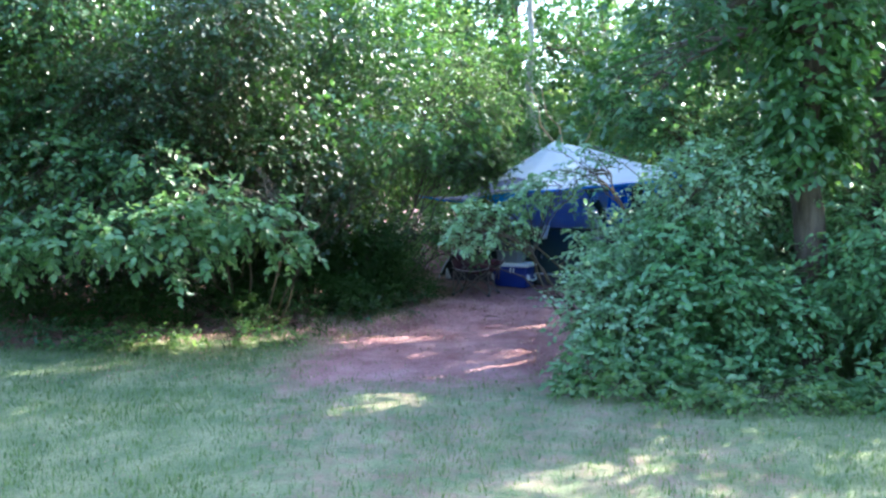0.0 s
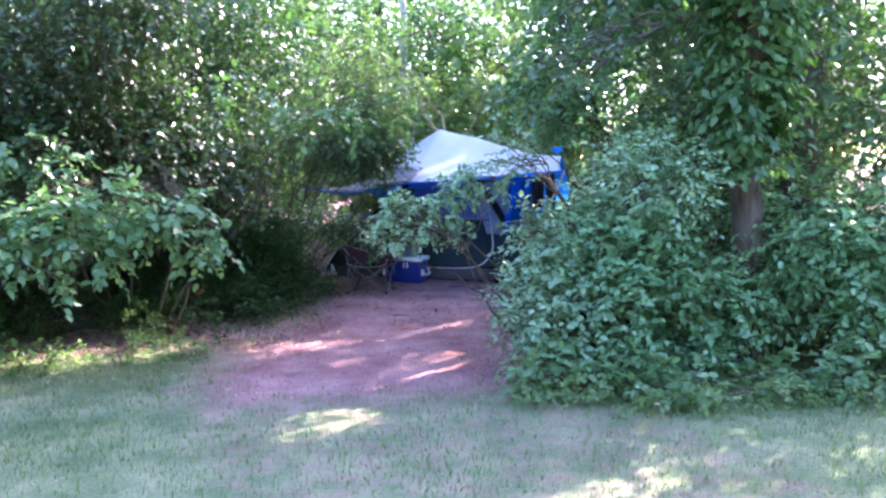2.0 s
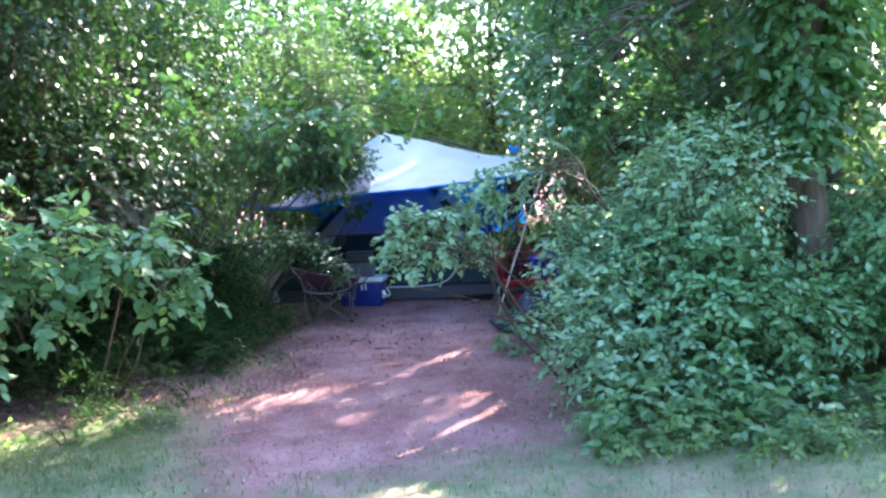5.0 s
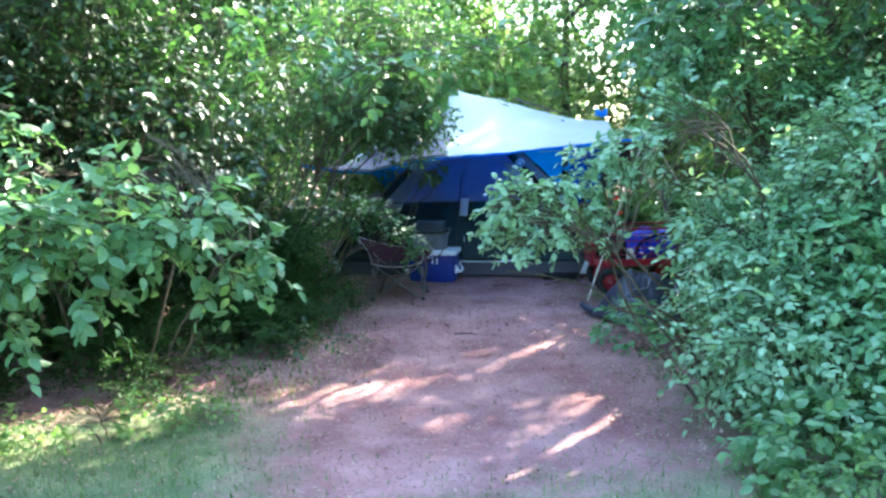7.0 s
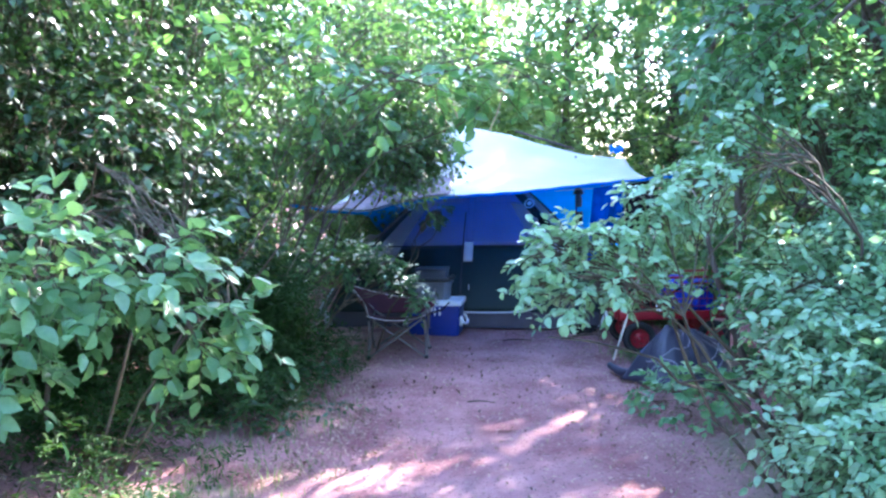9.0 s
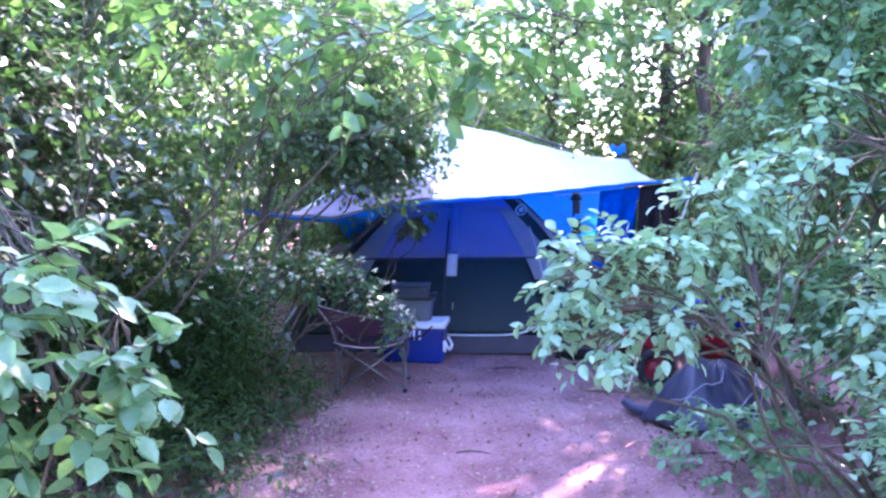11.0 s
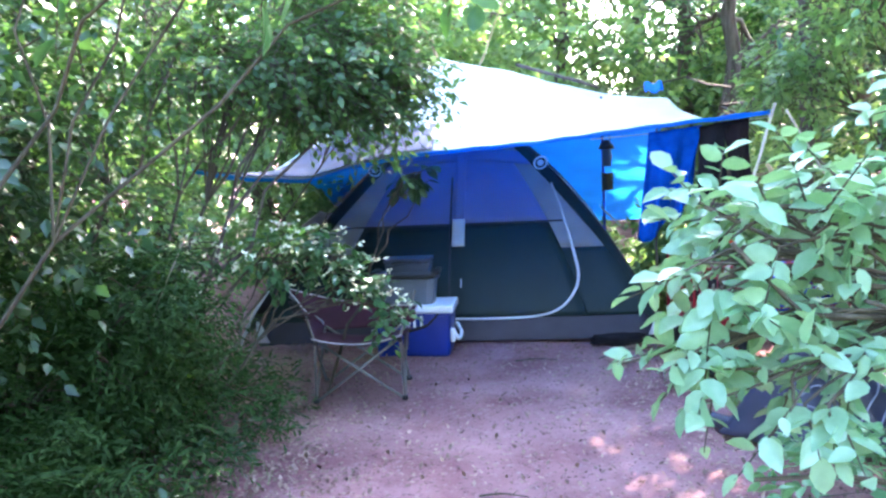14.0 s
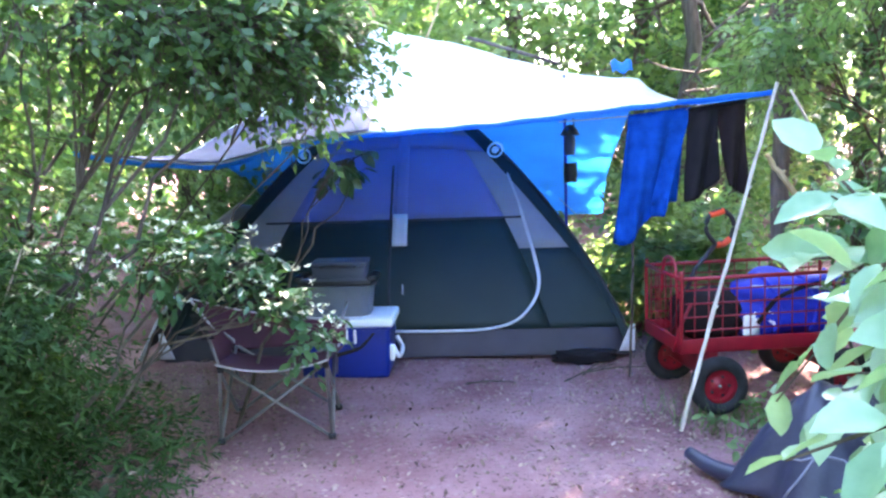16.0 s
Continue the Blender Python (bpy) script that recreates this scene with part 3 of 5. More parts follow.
# arching small tree over the chair
plant("small_tree", (-1.1, 12.3), [(-0.6, 12.2, 2.25, 0.7, 0.6, 0.4, 120), (0.1, 12.2, 2.2, 0.5, 0.45, 0.32, 130), (0.12, 12.25, 2.05, 0.36, 0.33, 0.15, 110), (0.64, 12.28, 2.08, 0.18, 0.25, 0.22, 95), (0.30, 12.25, 1.92, 0.3, 0.28, 0.11, 90), (0.48, 12.25, 2.0, 0.22, 0.24, 0.13, 80), (-0.35, 12.3, 2.06, 0.33, 0.3, 0.16, 80), (0.4, 12.3, 2.12, 0.32, 0.33, 0.38, 120), (0.62, 12.3, 1.92, 0.16, 0.24, 0.24, 90), (0.6, 12.4, 2.5, 0.24, 0.28, 0.3, 80), (0.75, 12.9, 3.0, 0.45, 0.45, 0.4, 110), (0.2, 13.2, 3.6, 0.8, 0.7, 0.5, 140), (-0.3, 12.6, 2.15, 0.55, 0.5, 0.3, 120), (0.55, 12.5, 2.75, 0.35, 0.4, 0.4, 90), (-0.9, 12.9, 1.9, 0.6, 0.5, 0.5, 110), (-0.1, 12.4, 2.75, 0.8, 0.7, 0.45, 130), (-1.2, 11.9, 2.6, 0.8, 0.7, 0.6, 140), (-0.95, 12.1, 1.5, 0.45, 0.4, 0.35, 80), (0.45, 12.6, 3.2, 0.7, 0.6, 0.45, 110), (-1.6, 12.2, 1.3, 0.6, 0.6, 0.6, 90), (-1.5, 12.4, 2.0, 0.6, 0.6, 0.4, 90)],
      0.06, LEAF_TREE, "small tree with arching grey stems over the camp chair", "tree", 72, stems=5, r=0.017, per=9, gap=0.25, bark=BARK, fork=0.3, lean=(0.3, -0.1, -0.15))
# thin twigs hanging out before the tarp
plant("hanging_twig", (-0.6, 12.5), [(0.95, 12.35, 2.02, 0.10, 0.1, 0.10, 9), (1.1, 12.32, 1.92, 0.08, 0.08, 0.06, 5), (1.22, 12.3, 1.82, 0.05, 0.06, 0.05, 3), (0.85, 12.4, 2.3, 0.12, 0.12, 0.12, 10), (1.05, 12.5, 2.45, 0.12, 0.12, 0.1, 8)], 0.055, LEAF_TREE, "thin drooping twigs hanging before the tarp", "branch", 76, stems=2, r=0.008, per=6, twig=0.14, fork=0.35, lean=(0.5, 0, -0.5))
plant("hanging_spray", (0.2, 12.55), [(0.91, 12.86, 1.34, 0.10, 0.05, 0.08, 7), (1.0, 12.84, 1.40, 0.07, 0.05, 0.06, 4)], 0.095, LEAF_DARK, "drooping spray of large dark leaves before the tent", "branch", 74, stems=1, r=0.012, per=4, twig=0.1, broad=True, droop=0.9)
# blossoming shrub beside the chair
blossom_blobs = [(-0.05, 12.05, 1.05, 0.2, 0.22, 0.10, 52), (-0.32, 11.95, 1.08, 0.28, 0.25, 0.11, 60), (0.16, 12.02, 1.0, 0.14, 0.14, 0.07, 32), (0.34, 11.95, 0.84, 0.08, 0.1, 0.07, 20), (0.45, 11.9, 0.70, 0.05, 0.06, 0.06, 11), (-0.72, 11.9, 0.98, 0.3, 0.28, 0.14, 56)]
shrub = plant("flowering_shrub", (-0.75, 12.0), blossom_blobs, 0.055, LEAF_MID, "green shrub dotted with small cream blossoms", "bush", 73, stems=4, r=0.012, per=8, twig=0.14, broad=True, lean=(0.3, -0.1, -0.1))


def blossoms(parent, blobs, each, seed):
    rng = np.random.default_rng(seed)
    o = np.array(parent.matrix_world.translation)
    vs = []
    for b in blobs:
        d = unit(rng.normal(0, 1, (each, 3)) + np.array((0, -0.5, 0.6)))
        vs.append(np.array(b[:3]) + d * (np.array(b[3:6]) + 0.10) * rng.uniform(0.85, 1.1, (each, 1)) - o)
    c = np.vstack(vs)
    n = len(c)
    for_petal = []
    for k in range(5):
        a = k * 1.2566
        way = unit(np.tile((np.cos(a), np.sin(a), 0.35), (n, 1)) + rng.normal(0, 0.2, (n, 3)))
        for_petal.append(leaves_on(rng, c, way, np.full(n, 0.004), 1, 0.026, 0.0))
    v, f = joined(for_petal)
    arrays("blossom", v, f, BLOSSOM, parent, label="small cream blossoms")


blossoms(shrub, blossom_blobs[:6], 24, 5)

# bushes on the cart's side
for k, (x, y, h, r, n, tw, leaf, mat) in enumerate((
        (1.95, 8.0, 2.1, 0.85, 10, 250, 0.058, LEAF_PALE), (2.5, 7.65, 1.25, 0.7, 9, 240, 0.066, LEAF_COOL),
        (4.2, 7.6, 1.6, 0.95, 9, 230, 0.07, LEAF_COOL), (5.6, 8.4, 4.2, 1.6, 11, 150, 0.10, LEAF_MID),
        (2.7, 9.2, 3.0, 1.0, 10, 220, 0.065, LEAF_COOL), (3.9, 9.9, 4.4, 1.3, 11, 140, 0.09, LEAF_MID),
        (5.4, 11.0, 5.0, 1.7, 11, 130, 0.10, LEAF_OVER), (5.2, 13.0, 3.4, 1.1, 9, 120, 0.09, LEAF_LIGHT))):
    plant("bush", (x, y), clumps(120 + k, x, y, h, r, n, tw, 0.08), leaf, mat, BUSH, "bush", 140 + k, stems=5, r=0.03, broad=leaf < 0.085, group="cart side bushes")
plant("sapling", (3.15, 11.2), [(3.05, 11.2, 0.45, 0.3, 0.22, 0.25, 55), (3.3, 11.25, 0.95, 0.28, 0.22, 0.28, 50), (3.4, 11.35, 1.4, 0.3, 0.25, 0.25, 45), (3.0, 11.3, 1.15, 0.18, 0.15, 0.16, 22)],
      0.07, LEAF_OVER, "young leafy sapling standing beside the cart", "bush", 172, stems=4, r=0.012, per=7, twig=0.2, broad=True)
# bough that reaches out over the path
plant("bush", (1.6, 8.3), [(0.11, 8.58, 1.19, 0.04, 0.05, 0.05, 9), (0.12, 8.6, 1.32, 0.04, 0.05, 0.05, 9), (0.22, 8.55, 1.40, 0.08, 0.1, 0.05, 14), (0.22, 8.52, 1.12, 0.08, 0.1, 0.06, 14), (0.42, 8.55, 1.44, 0.13, 0.13, 0.07, 27), (0.42, 8.55, 1.18, 0.13, 0.13, 0.08, 25), (0.66, 8.6, 1.38, 0.16, 0.16, 0.15, 46), (0.86, 8.6, 1.58, 0.18, 0.2, 0.12, 42), (1.15, 8.5, 1.66, 0.28, 0.25, 0.17, 62), (0.82, 8.6, 1.12, 0.12, 0.14, 0.06, 18), (0.30, 8.85, 1.40, 0.05, 0.05, 0.05, 9), (0.36, 8.85, 1.26, 0.05, 0.06, 0.05, 8), (1.55, 8.25, 0.95, 0.36, 0.3, 0.4, 90), (1.5, 8.25, 1.85, 0.4, 0.35, 0.25, 70), (1.6, 7.95, 0.4, 0.36, 0.3, 0.28, 60)],
      0.057, LEAF_PALE, "bush with round grey-green leaves reaching over the path", "bush", 171, stems=5, r=0.014, per=7, twig=0.13, broad=True, lean=(-0.35, 0, -0.1))

# low leafy plants along the lawn's edge
for k, (x, y, w, d, h, mat, n, leaf) in enumerate(((-2.3, 9.2, 0.9, 0.2, 0.14, LEAF_LIGHT, 260, 0.045), (-4.2, 9.35, 1.2, 0.22, 0.13, LEAF_MID, 220, 0.05), (-6.2, 9.6, 1.2, 0.25, 0.15, LEAF_MID, 180, 0.05), (1.5, 7.2, 0.6, 0.35, 0.32, LEAF_BOUGH, 330, 0.07), (2.5, 6.8, 0.8, 0.35, 0.36, LEAF_BOUGH, 340, 0.08), (3.9, 6.6, 0.8, 0.35, 0.36, LEAF_BOUGH, 280, 0.08), (1.35, 6.9, 0.5, 0.2, 0.12, LEAF_LIGHT, 130, 0.045), (2.4, 6.45, 0.9, 0.18, 0.11, LEAF_LIGHT, 170, 0.045), (3.9, 6.25, 0.9, 0.2, 0.11, LEAF_LIGHT, 150, 0.045), (-3.2, 9.1, 0.8, 0.18, 0.12, LEAF_LIGHT, 170, 0.045), (-0.9, 10.9, 0.5, 0.4, 0.12, LEAF_DARK, 120, 0.05), (-0.45, 11.8, 0.35, 0.3, 0.12, LEAF_DARK, 90, 0.05), (2.55, 11.35, 0.35, 0.2, 0.10, LEAF_LIGHT, 60, 0.05), (1.95, 9.9, 0.35, 0.5, 0.28, LEAF_COOL, 160, 0.07), (2.9, 10.7, 0.4, 0.4, 0.25, LEAF_MID, 140, 0.07), (3.25, 13.2, 0.4, 0.4, 0.45, LEAF_LIGHT, 200, 0.06), (3.6, 14.1, 0.6, 0.5, 0.6, LEAF_SUNNY, 260, 0.06), (4.2, 15.3, 0.8, 0.6, 0.8, LEAF_SUNNY, 280, 0.065), (3.9, 12.9, 0.5, 0.4, 0.5, LEAF_LIGHT, 200, 0.06))):
    plant("ground_plants", (x, y), [(x, y, 0.06, w, d, h, n)], leaf, mat, "low leafy plants along the edge of the trodden ground", "undergrowth", 200 + k, stems=2, r=0.006, per=6, twig=0.14, broad=True, twiggy=False)

# trees of the near wood
def ivy(parent, height_m, radius, seed):
    rng = np.random.default_rng(seed)
    n = 1700
    z = rng.uniform(1.75, height_m, n)
    a = rng.uniform(0, 2 * np.pi, n)
    keep = np.sin(z * 3.1 + a * 2) + rng.normal(0, 0.5, n) > -0.15 - 0.5 * (z > 2.0)
    z, a = z[keep], a[keep]
    out = np.stack((np.cos(a), np.sin(a), np.full(len(a), -0.15)), -1)
    v, f = leaves_on(rng, out * np.array((radius, radius, 0)) + np.stack((0 * z, 0 * z, z), -1), unit(out), rng.uniform(0.1, 0.34, len(z)), 5, 0.095, 0.5, True)
    arrays("ivy", v, f, LEAF_OVER, parent, label="climbing vine with broad leaves on the trunk")


t1 = plant("tree", (3.25, 7.75), [(3.0, 7.9, 4.4, 1.2, 1.1, 0.7, 130), (2.3, 8.5, 5.2, 1.3, 1.2, 0.8, 130), (3.6, 8.7, 6.2, 1.6, 1.5, 1.0, 150), (4.4, 8.4, 3.7, 0.9, 0.9, 0.6, 110), (2.5, 8.1, 3.25, 0.7, 0.6, 0.5, 110), (2.2, 8.9, 2.6, 0.8, 0.6, 0.5, 130), (4.3, 8.5, 2.7, 0.8, 0.7, 0.6, 120)],
      0.11, LEAF_MID, "tall tree with a vine-covered trunk", "tree", 301, r=0.06, per=9, twig=0.4, bark=BARK, trunk=((3.35, 7.85, 7.5), 0.155))
ivy(t1, 4.6, 0.2, 9)
plant("tree", (4.75, 9.3), [(4.4, 9.6, 5.2, 1.6, 1.4, 0.9, 120), (5.9, 9.0, 5.6, 1.6, 1.4, 0.9, 120), (5.0, 10.2, 6.8, 2.0, 1.8, 1.2, 130), (4.0, 9.0, 7.4, 1.6, 1.5, 1.0, 110)],
      0.12, LEAF_DARK, "tall dark tree with a thick furrowed trunk", "tree", 302, r=0.08, per=9, twig=0.45, bark=BARK, trunk=((4.85, 9.4, 8.5), 0.27))

# trees of the far wood
rngw = np.random.default_rng(77)
FAR = [(-9.5, 17, 9.5), (-6.5, 18.5, 10), (-3.6, 17.5, 9), (-1.2, 19.5, 9.5), (1.6, 21, 8), (9.5, 17.5, 8.5), (12.5, 15, 9), (8.2, 13.5, 7.5), (11, 21, 9), (-12, 13, 9), (15, 20, 10), (4.6, 26, 7.5), (0.5, 27, 10), (-5, 26, 11), (9, 29, 9), (15, 28, 11), (-11, 25, 11), (13.5, 9.5, 9), (-12, 7.5, 8), (7.2, 15.9, 7.5), (8.0, 18.6, 9), (5.6, 19.5, 7), (7.4, 15.0, 8)]
for k, (x, y, h) in enumerate(FAR):
    blobs = []
    for q in range(9):
        a, s = rngw.uniform(0, 6.28), rngw.uniform(1.0, 1.6)
        rr = rngw.uniform(0.3, 1.9)
        blobs.append((x + rr * math.cos(a), y + rr * math.sin(a), h * (0.22 + 0.74 * (q + 0.5) / 9), s, s, s * 0.6, 88))
    plant("tree", (x, y), blobs, 0.17, (LEAF_SUNNY, LEAF_MID, LEAF_LIGHT)[k % 3], "leafy tree of the sunlit wood behind the camp", "tree", 320 + k, r=0.07, per=7, twig=0.5, bark=BARK, trunk=((x + 0.2, y, h * 0.92), rngw.uniform(0.10, 0.18)), group="trees of the wood", twiggy=False, far=True)
# tree added so that its crown keeps the sun off the path
plant("tree", (5.8, 14.5), [(3.7, 13.2, 4.7, 1.0, 0.9, 0.6, 120), (4.6, 13.8, 5.6, 1.1, 1.0, 0.7, 120), (5.3, 14.9, 6.9, 1.3, 1.2, 0.8, 120), (3.4, 12.3, 4.3, 0.8, 0.7, 0.5, 90), (3.0, 11.6, 3.7, 0.7, 0.6, 0.4, 80)],
      0.11, LEAF_LIGHT, "leafy tree added to shade the path and camp", "tree", 571, r=0.05, per=8, twig=0.4, bark=BARK, trunk=((5.5, 14.3, 7.0), 0.09), group="shade trees", twiggy=False, far=True)
# more trees added to block the sun over path and camp
for k, (x, y, h) in enumerate(((5.9, 12.3, 9.0), (4.4, 10.9, 7.5), (-2.4, 14.8, 8.0))):
    plant("tree", (x, y), clumps(540 + k, x, y, h, 2.3, 9, 120, 0.45), 0.13, LEAF_OVER, "leafy tree added to shade the path and camp", "tree", 560 + k, r=0.07, per=9, twig=0.45, bark=BARK, trunk=((x + 0.1, y, h * 0.9), 0.14), group="shade trees", twiggy=False, far=True)
for k in range(16):
    x, y = -17 + 2.5 * k, 24 + 4 * math.sin(k * 2.1)
    plant("bush", (x, y), clumps(700 + k, x, y, 4.2, 2.2, 7, 95, 0.08), 0.2, (LEAF_SUNNY, LEAF_MID, LEAF_LIGHT)[k % 3], "bush of the far understorey", "bush", 720 + k, stems=3, r=0.04, twig=0.5, group="far understorey", twiggy=False, far=True)
for k, (x, y, h) in enumerate(((-4.4, 22.5, 11), (-2.2, 23.5, 12), (-0.2, 24.0, 12), (1.6, 23.5, 10), (3.6, 24, 6.5), (5.6, 24, 6.5), (9.6, 23.5, 11), (10.8, 19.5, 10), (12.8, 22.0, 11), (8.6, 20.5, 8.5))):
    plant("tree", (x, y), clumps(900 + k, x, y, h, 2.4, 12, 130, 0.1), 0.15, (LEAF_MID, LEAF_OVER, LEAF_LIGHT)[k % 3], "dense leafy tree of the far wood", "tree", 920 + k, r=0.07, per=8, twig=0.5, bark=BARK, trunk=((x + 0.2, y, h * 0.92), 0.16), group="trees of the wood", twiggy=False, far=True)
# pale bare trunk behind the camp
plant("tree", (1.9, 17.6), [(1.8, 17.6, 6.5, 1.0, 1.0, 0.6, 60), (2.6, 17.9, 7.2, 1.0, 1.0, 0.6, 60), (1.2, 17.4, 7.6, 1.0, 0.9, 0.6, 60)], 0.13, LEAF_LIGHT, "pale-barked tree standing behind the tent", "tree", 360, r=0.05, per=8, twig=0.4, bark=BARK_PALE, trunk=((1.7, 17.7, 7.6), 0.11))
# sunlit bushes behind the camp
for k, (x, y, h, r, mat) in enumerate(((-3.2, 15.6, 3.6, 1.4, LEAF_SUNNY), (-0.9, 16.2, 3.0, 1.2, LEAF_LIGHT), (1.2, 17.0, 2.6, 1.3, LEAF_SUNNY), (3.4, 17.0, 2.2, 1.3, LEAF_LIGHT), (6.3, 16.0, 2.4, 1.3, LEAF_SUNNY), (6.6, 14.0, 3.2, 1.4, LEAF_MID), (5.2, 15.2, 1.6, 0.8, LEAF_LIGHT), (7.2, 17.4, 3.0, 1.6, LEAF_LIGHT), (2.2, 19.5, 3.4, 1.8, LEAF_LIGHT), (6.0, 21, 3.6, 2.0, LEAF_SUNNY), (-6, 16, 4.0, 1.7, LEAF_MID), (3.6, 13.2, 0.9, 0.5, LEAF_LIGHT), (1.5, 16.8, 5.0, 0.9, LEAF_OVER))):
    plant("bush", (x, y), clumps(400 + k, x, y, h, r, 8, 110, 0.1), 0.09, mat, "sunlit green bush behind the camp", "bush", 420 + k, stems=4, r=0.025, group="sunlit bushes", twiggy=False, far=True)
# unseen trees round the lawn, added to cut the sky light from behind
for k, (x, y, h) in enumerate(((-17, -2, 12), (-15, -8, 13), (-10, -10.5, 13), (-5.5, -12, 14), (-1, -11, 13), (3.5, -12.5, 14), (8, -11, 13), (12.5, -10, 13), (16, -5, 12), (16.5, 1, 12), (-16.5, 4, 12))):
    plant("tree", (x, y), clumps(500 + k, x, y, h, 3.2, 13, 85, 0.1), 0.34, LEAF_MID, "unseen leafy tree added round the lawn to cut sky light", "tree", 520 + k, r=0.08, per=8, twig=0.8, bark=BARK, trunk=((x, y, h * 0.9), 0.2), group="trees round the lawn", twiggy=False, far=True)
# dead leaning branches above the shelter
snag = thing("dead_branch", pose(1.75, 15.2, 0.1), "bare pale dead branches leaning behind the tarp", "branch")
rs = np.random.default_rng(8)
for a, b, r0 in (((0.9, 0.3, 0), (-0.3, -0.1, 3.3), 0.06), ((1.3, 0.2, 0), (-0.05, 0.0, 3.2), 0.045), ((0.4, 0.1, 1.3), (1.0, -0.2, 3.0), 0.014)):
    p, r = limb(rs, a, b, r0, 0.008, 0.02)
    tube("limb", p, r, DEAD_WOOD, snag, 7)


# ---- grass and litter ----
def blades(name, n, box, seed, size, keep_fn, mat, label, category, flat=False):
    rng = np.random.default_rng(seed)
    x, y = rng.uniform(box[0], box[1], n), rng.uniform(box[2], box[3], n)
    k = rng.random(n) < keep_fn(x, y)
    x, y = x[k], y[k]
    n = len(x)
    p = np.stack((x, y, height(x, y) + (0.004 if flat else -0.003)), -1)
    if flat:
        way = unit(np.stack((rng.normal(0, 1, n), rng.normal(0, 1, n), np.full(n, 0.12)), -1))
        v, f = leaves_on(rng, p, way, np.full(n, 0.004), 1, size, 0.0, up=2.5)
    else:
        a, lean = rng.uniform(0, 6.28, n), rng.uniform(0.1, 0.9, n)
        hgt = size * rng.uniform(0.5, 1.4, n)
        w = np.stack((np.cos(a), np.sin(a), 0 * a), -1)
        tip = np.stack((-np.sin(a) * lean, np.cos(a) * lean, np.ones(n)), -1) * hgt[:, None]
        v = np.stack((p - w * 0.0035, p + w * 0.0035, p + tip * 0.6 + w * 0.002, p + tip), 1).reshape(-1, 3)
        f = (np.array(((0, 1, 2), (0, 2, 3)))[None] + (np.arange(n) * 4)[:, None, None]).reshape(-1, 3)
    return tagged(arrays(name, v, f, mat), label, category, kind="stuff")


def grass_keep(x, y):
    clump = 0.5 + 0.5 * np.sin(3.1 * x + 1.3 * y) * np.sin(2.3 * y - 1.7 * x + 1)
    return np.clip(lawn_amount(x, y), 0.0, 1) ** 1.5 * (0.25 + 0.6 * clump)


blades("grass", 150000, (-6.5, 5.5, 2.6, 10.2), 601, 0.045, grass_keep, GRASS, "short thin lawn grass on worn ground", "grass")
blades("grass", 30000, (-14, 14, -6, 2.6), 602, 0.05, lambda x, y: 0 * x + 0.9, GRASS, "short lawn grass", "grass")
blades("grass", 900, (2.2, 3.1, 11.3, 12.0), 604, 0.11, lambda x, y: np.exp(-((x - 2.55) ** 2 + (y - 11.6) ** 2) / 0.05), GRASS, "tufts of long grass by the cart's wheel", "grass")
blades("grass", 1500, (-1.6, 0.3, 9.5, 12.2), 605, 0.10, lambda x, y: step(0.1, 0.7, path_middle(y)[0] - path_middle(y)[1] * 0.7 - x), GRASS, "long thin grass at the path's shaded edge", "grass")
blades("leaf_litter", 42000, (-3.5, 3.4, 7.5, 14), 603, 0.034, lambda x, y: 0.2 + 0.8 * step(8.5, 11, y) * (1 - 0.75 * step(1.2, 0.5, np.abs(x - path_middle(y)[0]))), DRY_LEAF, "dry brown leaf litter on trodden soil", "leaf litter", flat=True)
blades("leaf_litter", 5000, (-5, 4.5, 2.8, 8), 606, 0.02, lambda x, y: 0 * x + 0.7, DRY_LEAF, "pale bits of dry leaf on the lawn", "leaf litter", flat=True)

blades("leaf_litter", 12000, (-1.3, 1.2, 9.6, 13.2), 607, 0.036, lambda x, y: np.exp(-((x - path_middle(y)[0] + 0.95 * path_middle(y)[1]) / 0.32) ** 2), DRY_LEAF, "dry leaf litter gathered along the path's edge", "leaf litter", flat=True)
blades("leaf_litter", 7000, (0.8, 3.4, 7.4, 12.0), 608, 0.034, lambda x, y: np.exp(-((x - path_middle(y)[0] - 0.95 * path_middle(y)[1]) / 0.3) ** 2), DRY_LEAF, "dry leaf litter gathered along the path's edge", "leaf litter", flat=True)


# ---- tent ----
TENT_M = pose(1.42, 13.42, 0.10, 0, 0, -27)
HALF, TOP, POW = 1.52, 1.80, 1.35


def ring_at(z):
    return HALF * max(0.0, 1 - (z / TOP) ** POW) ** (1 / POW)


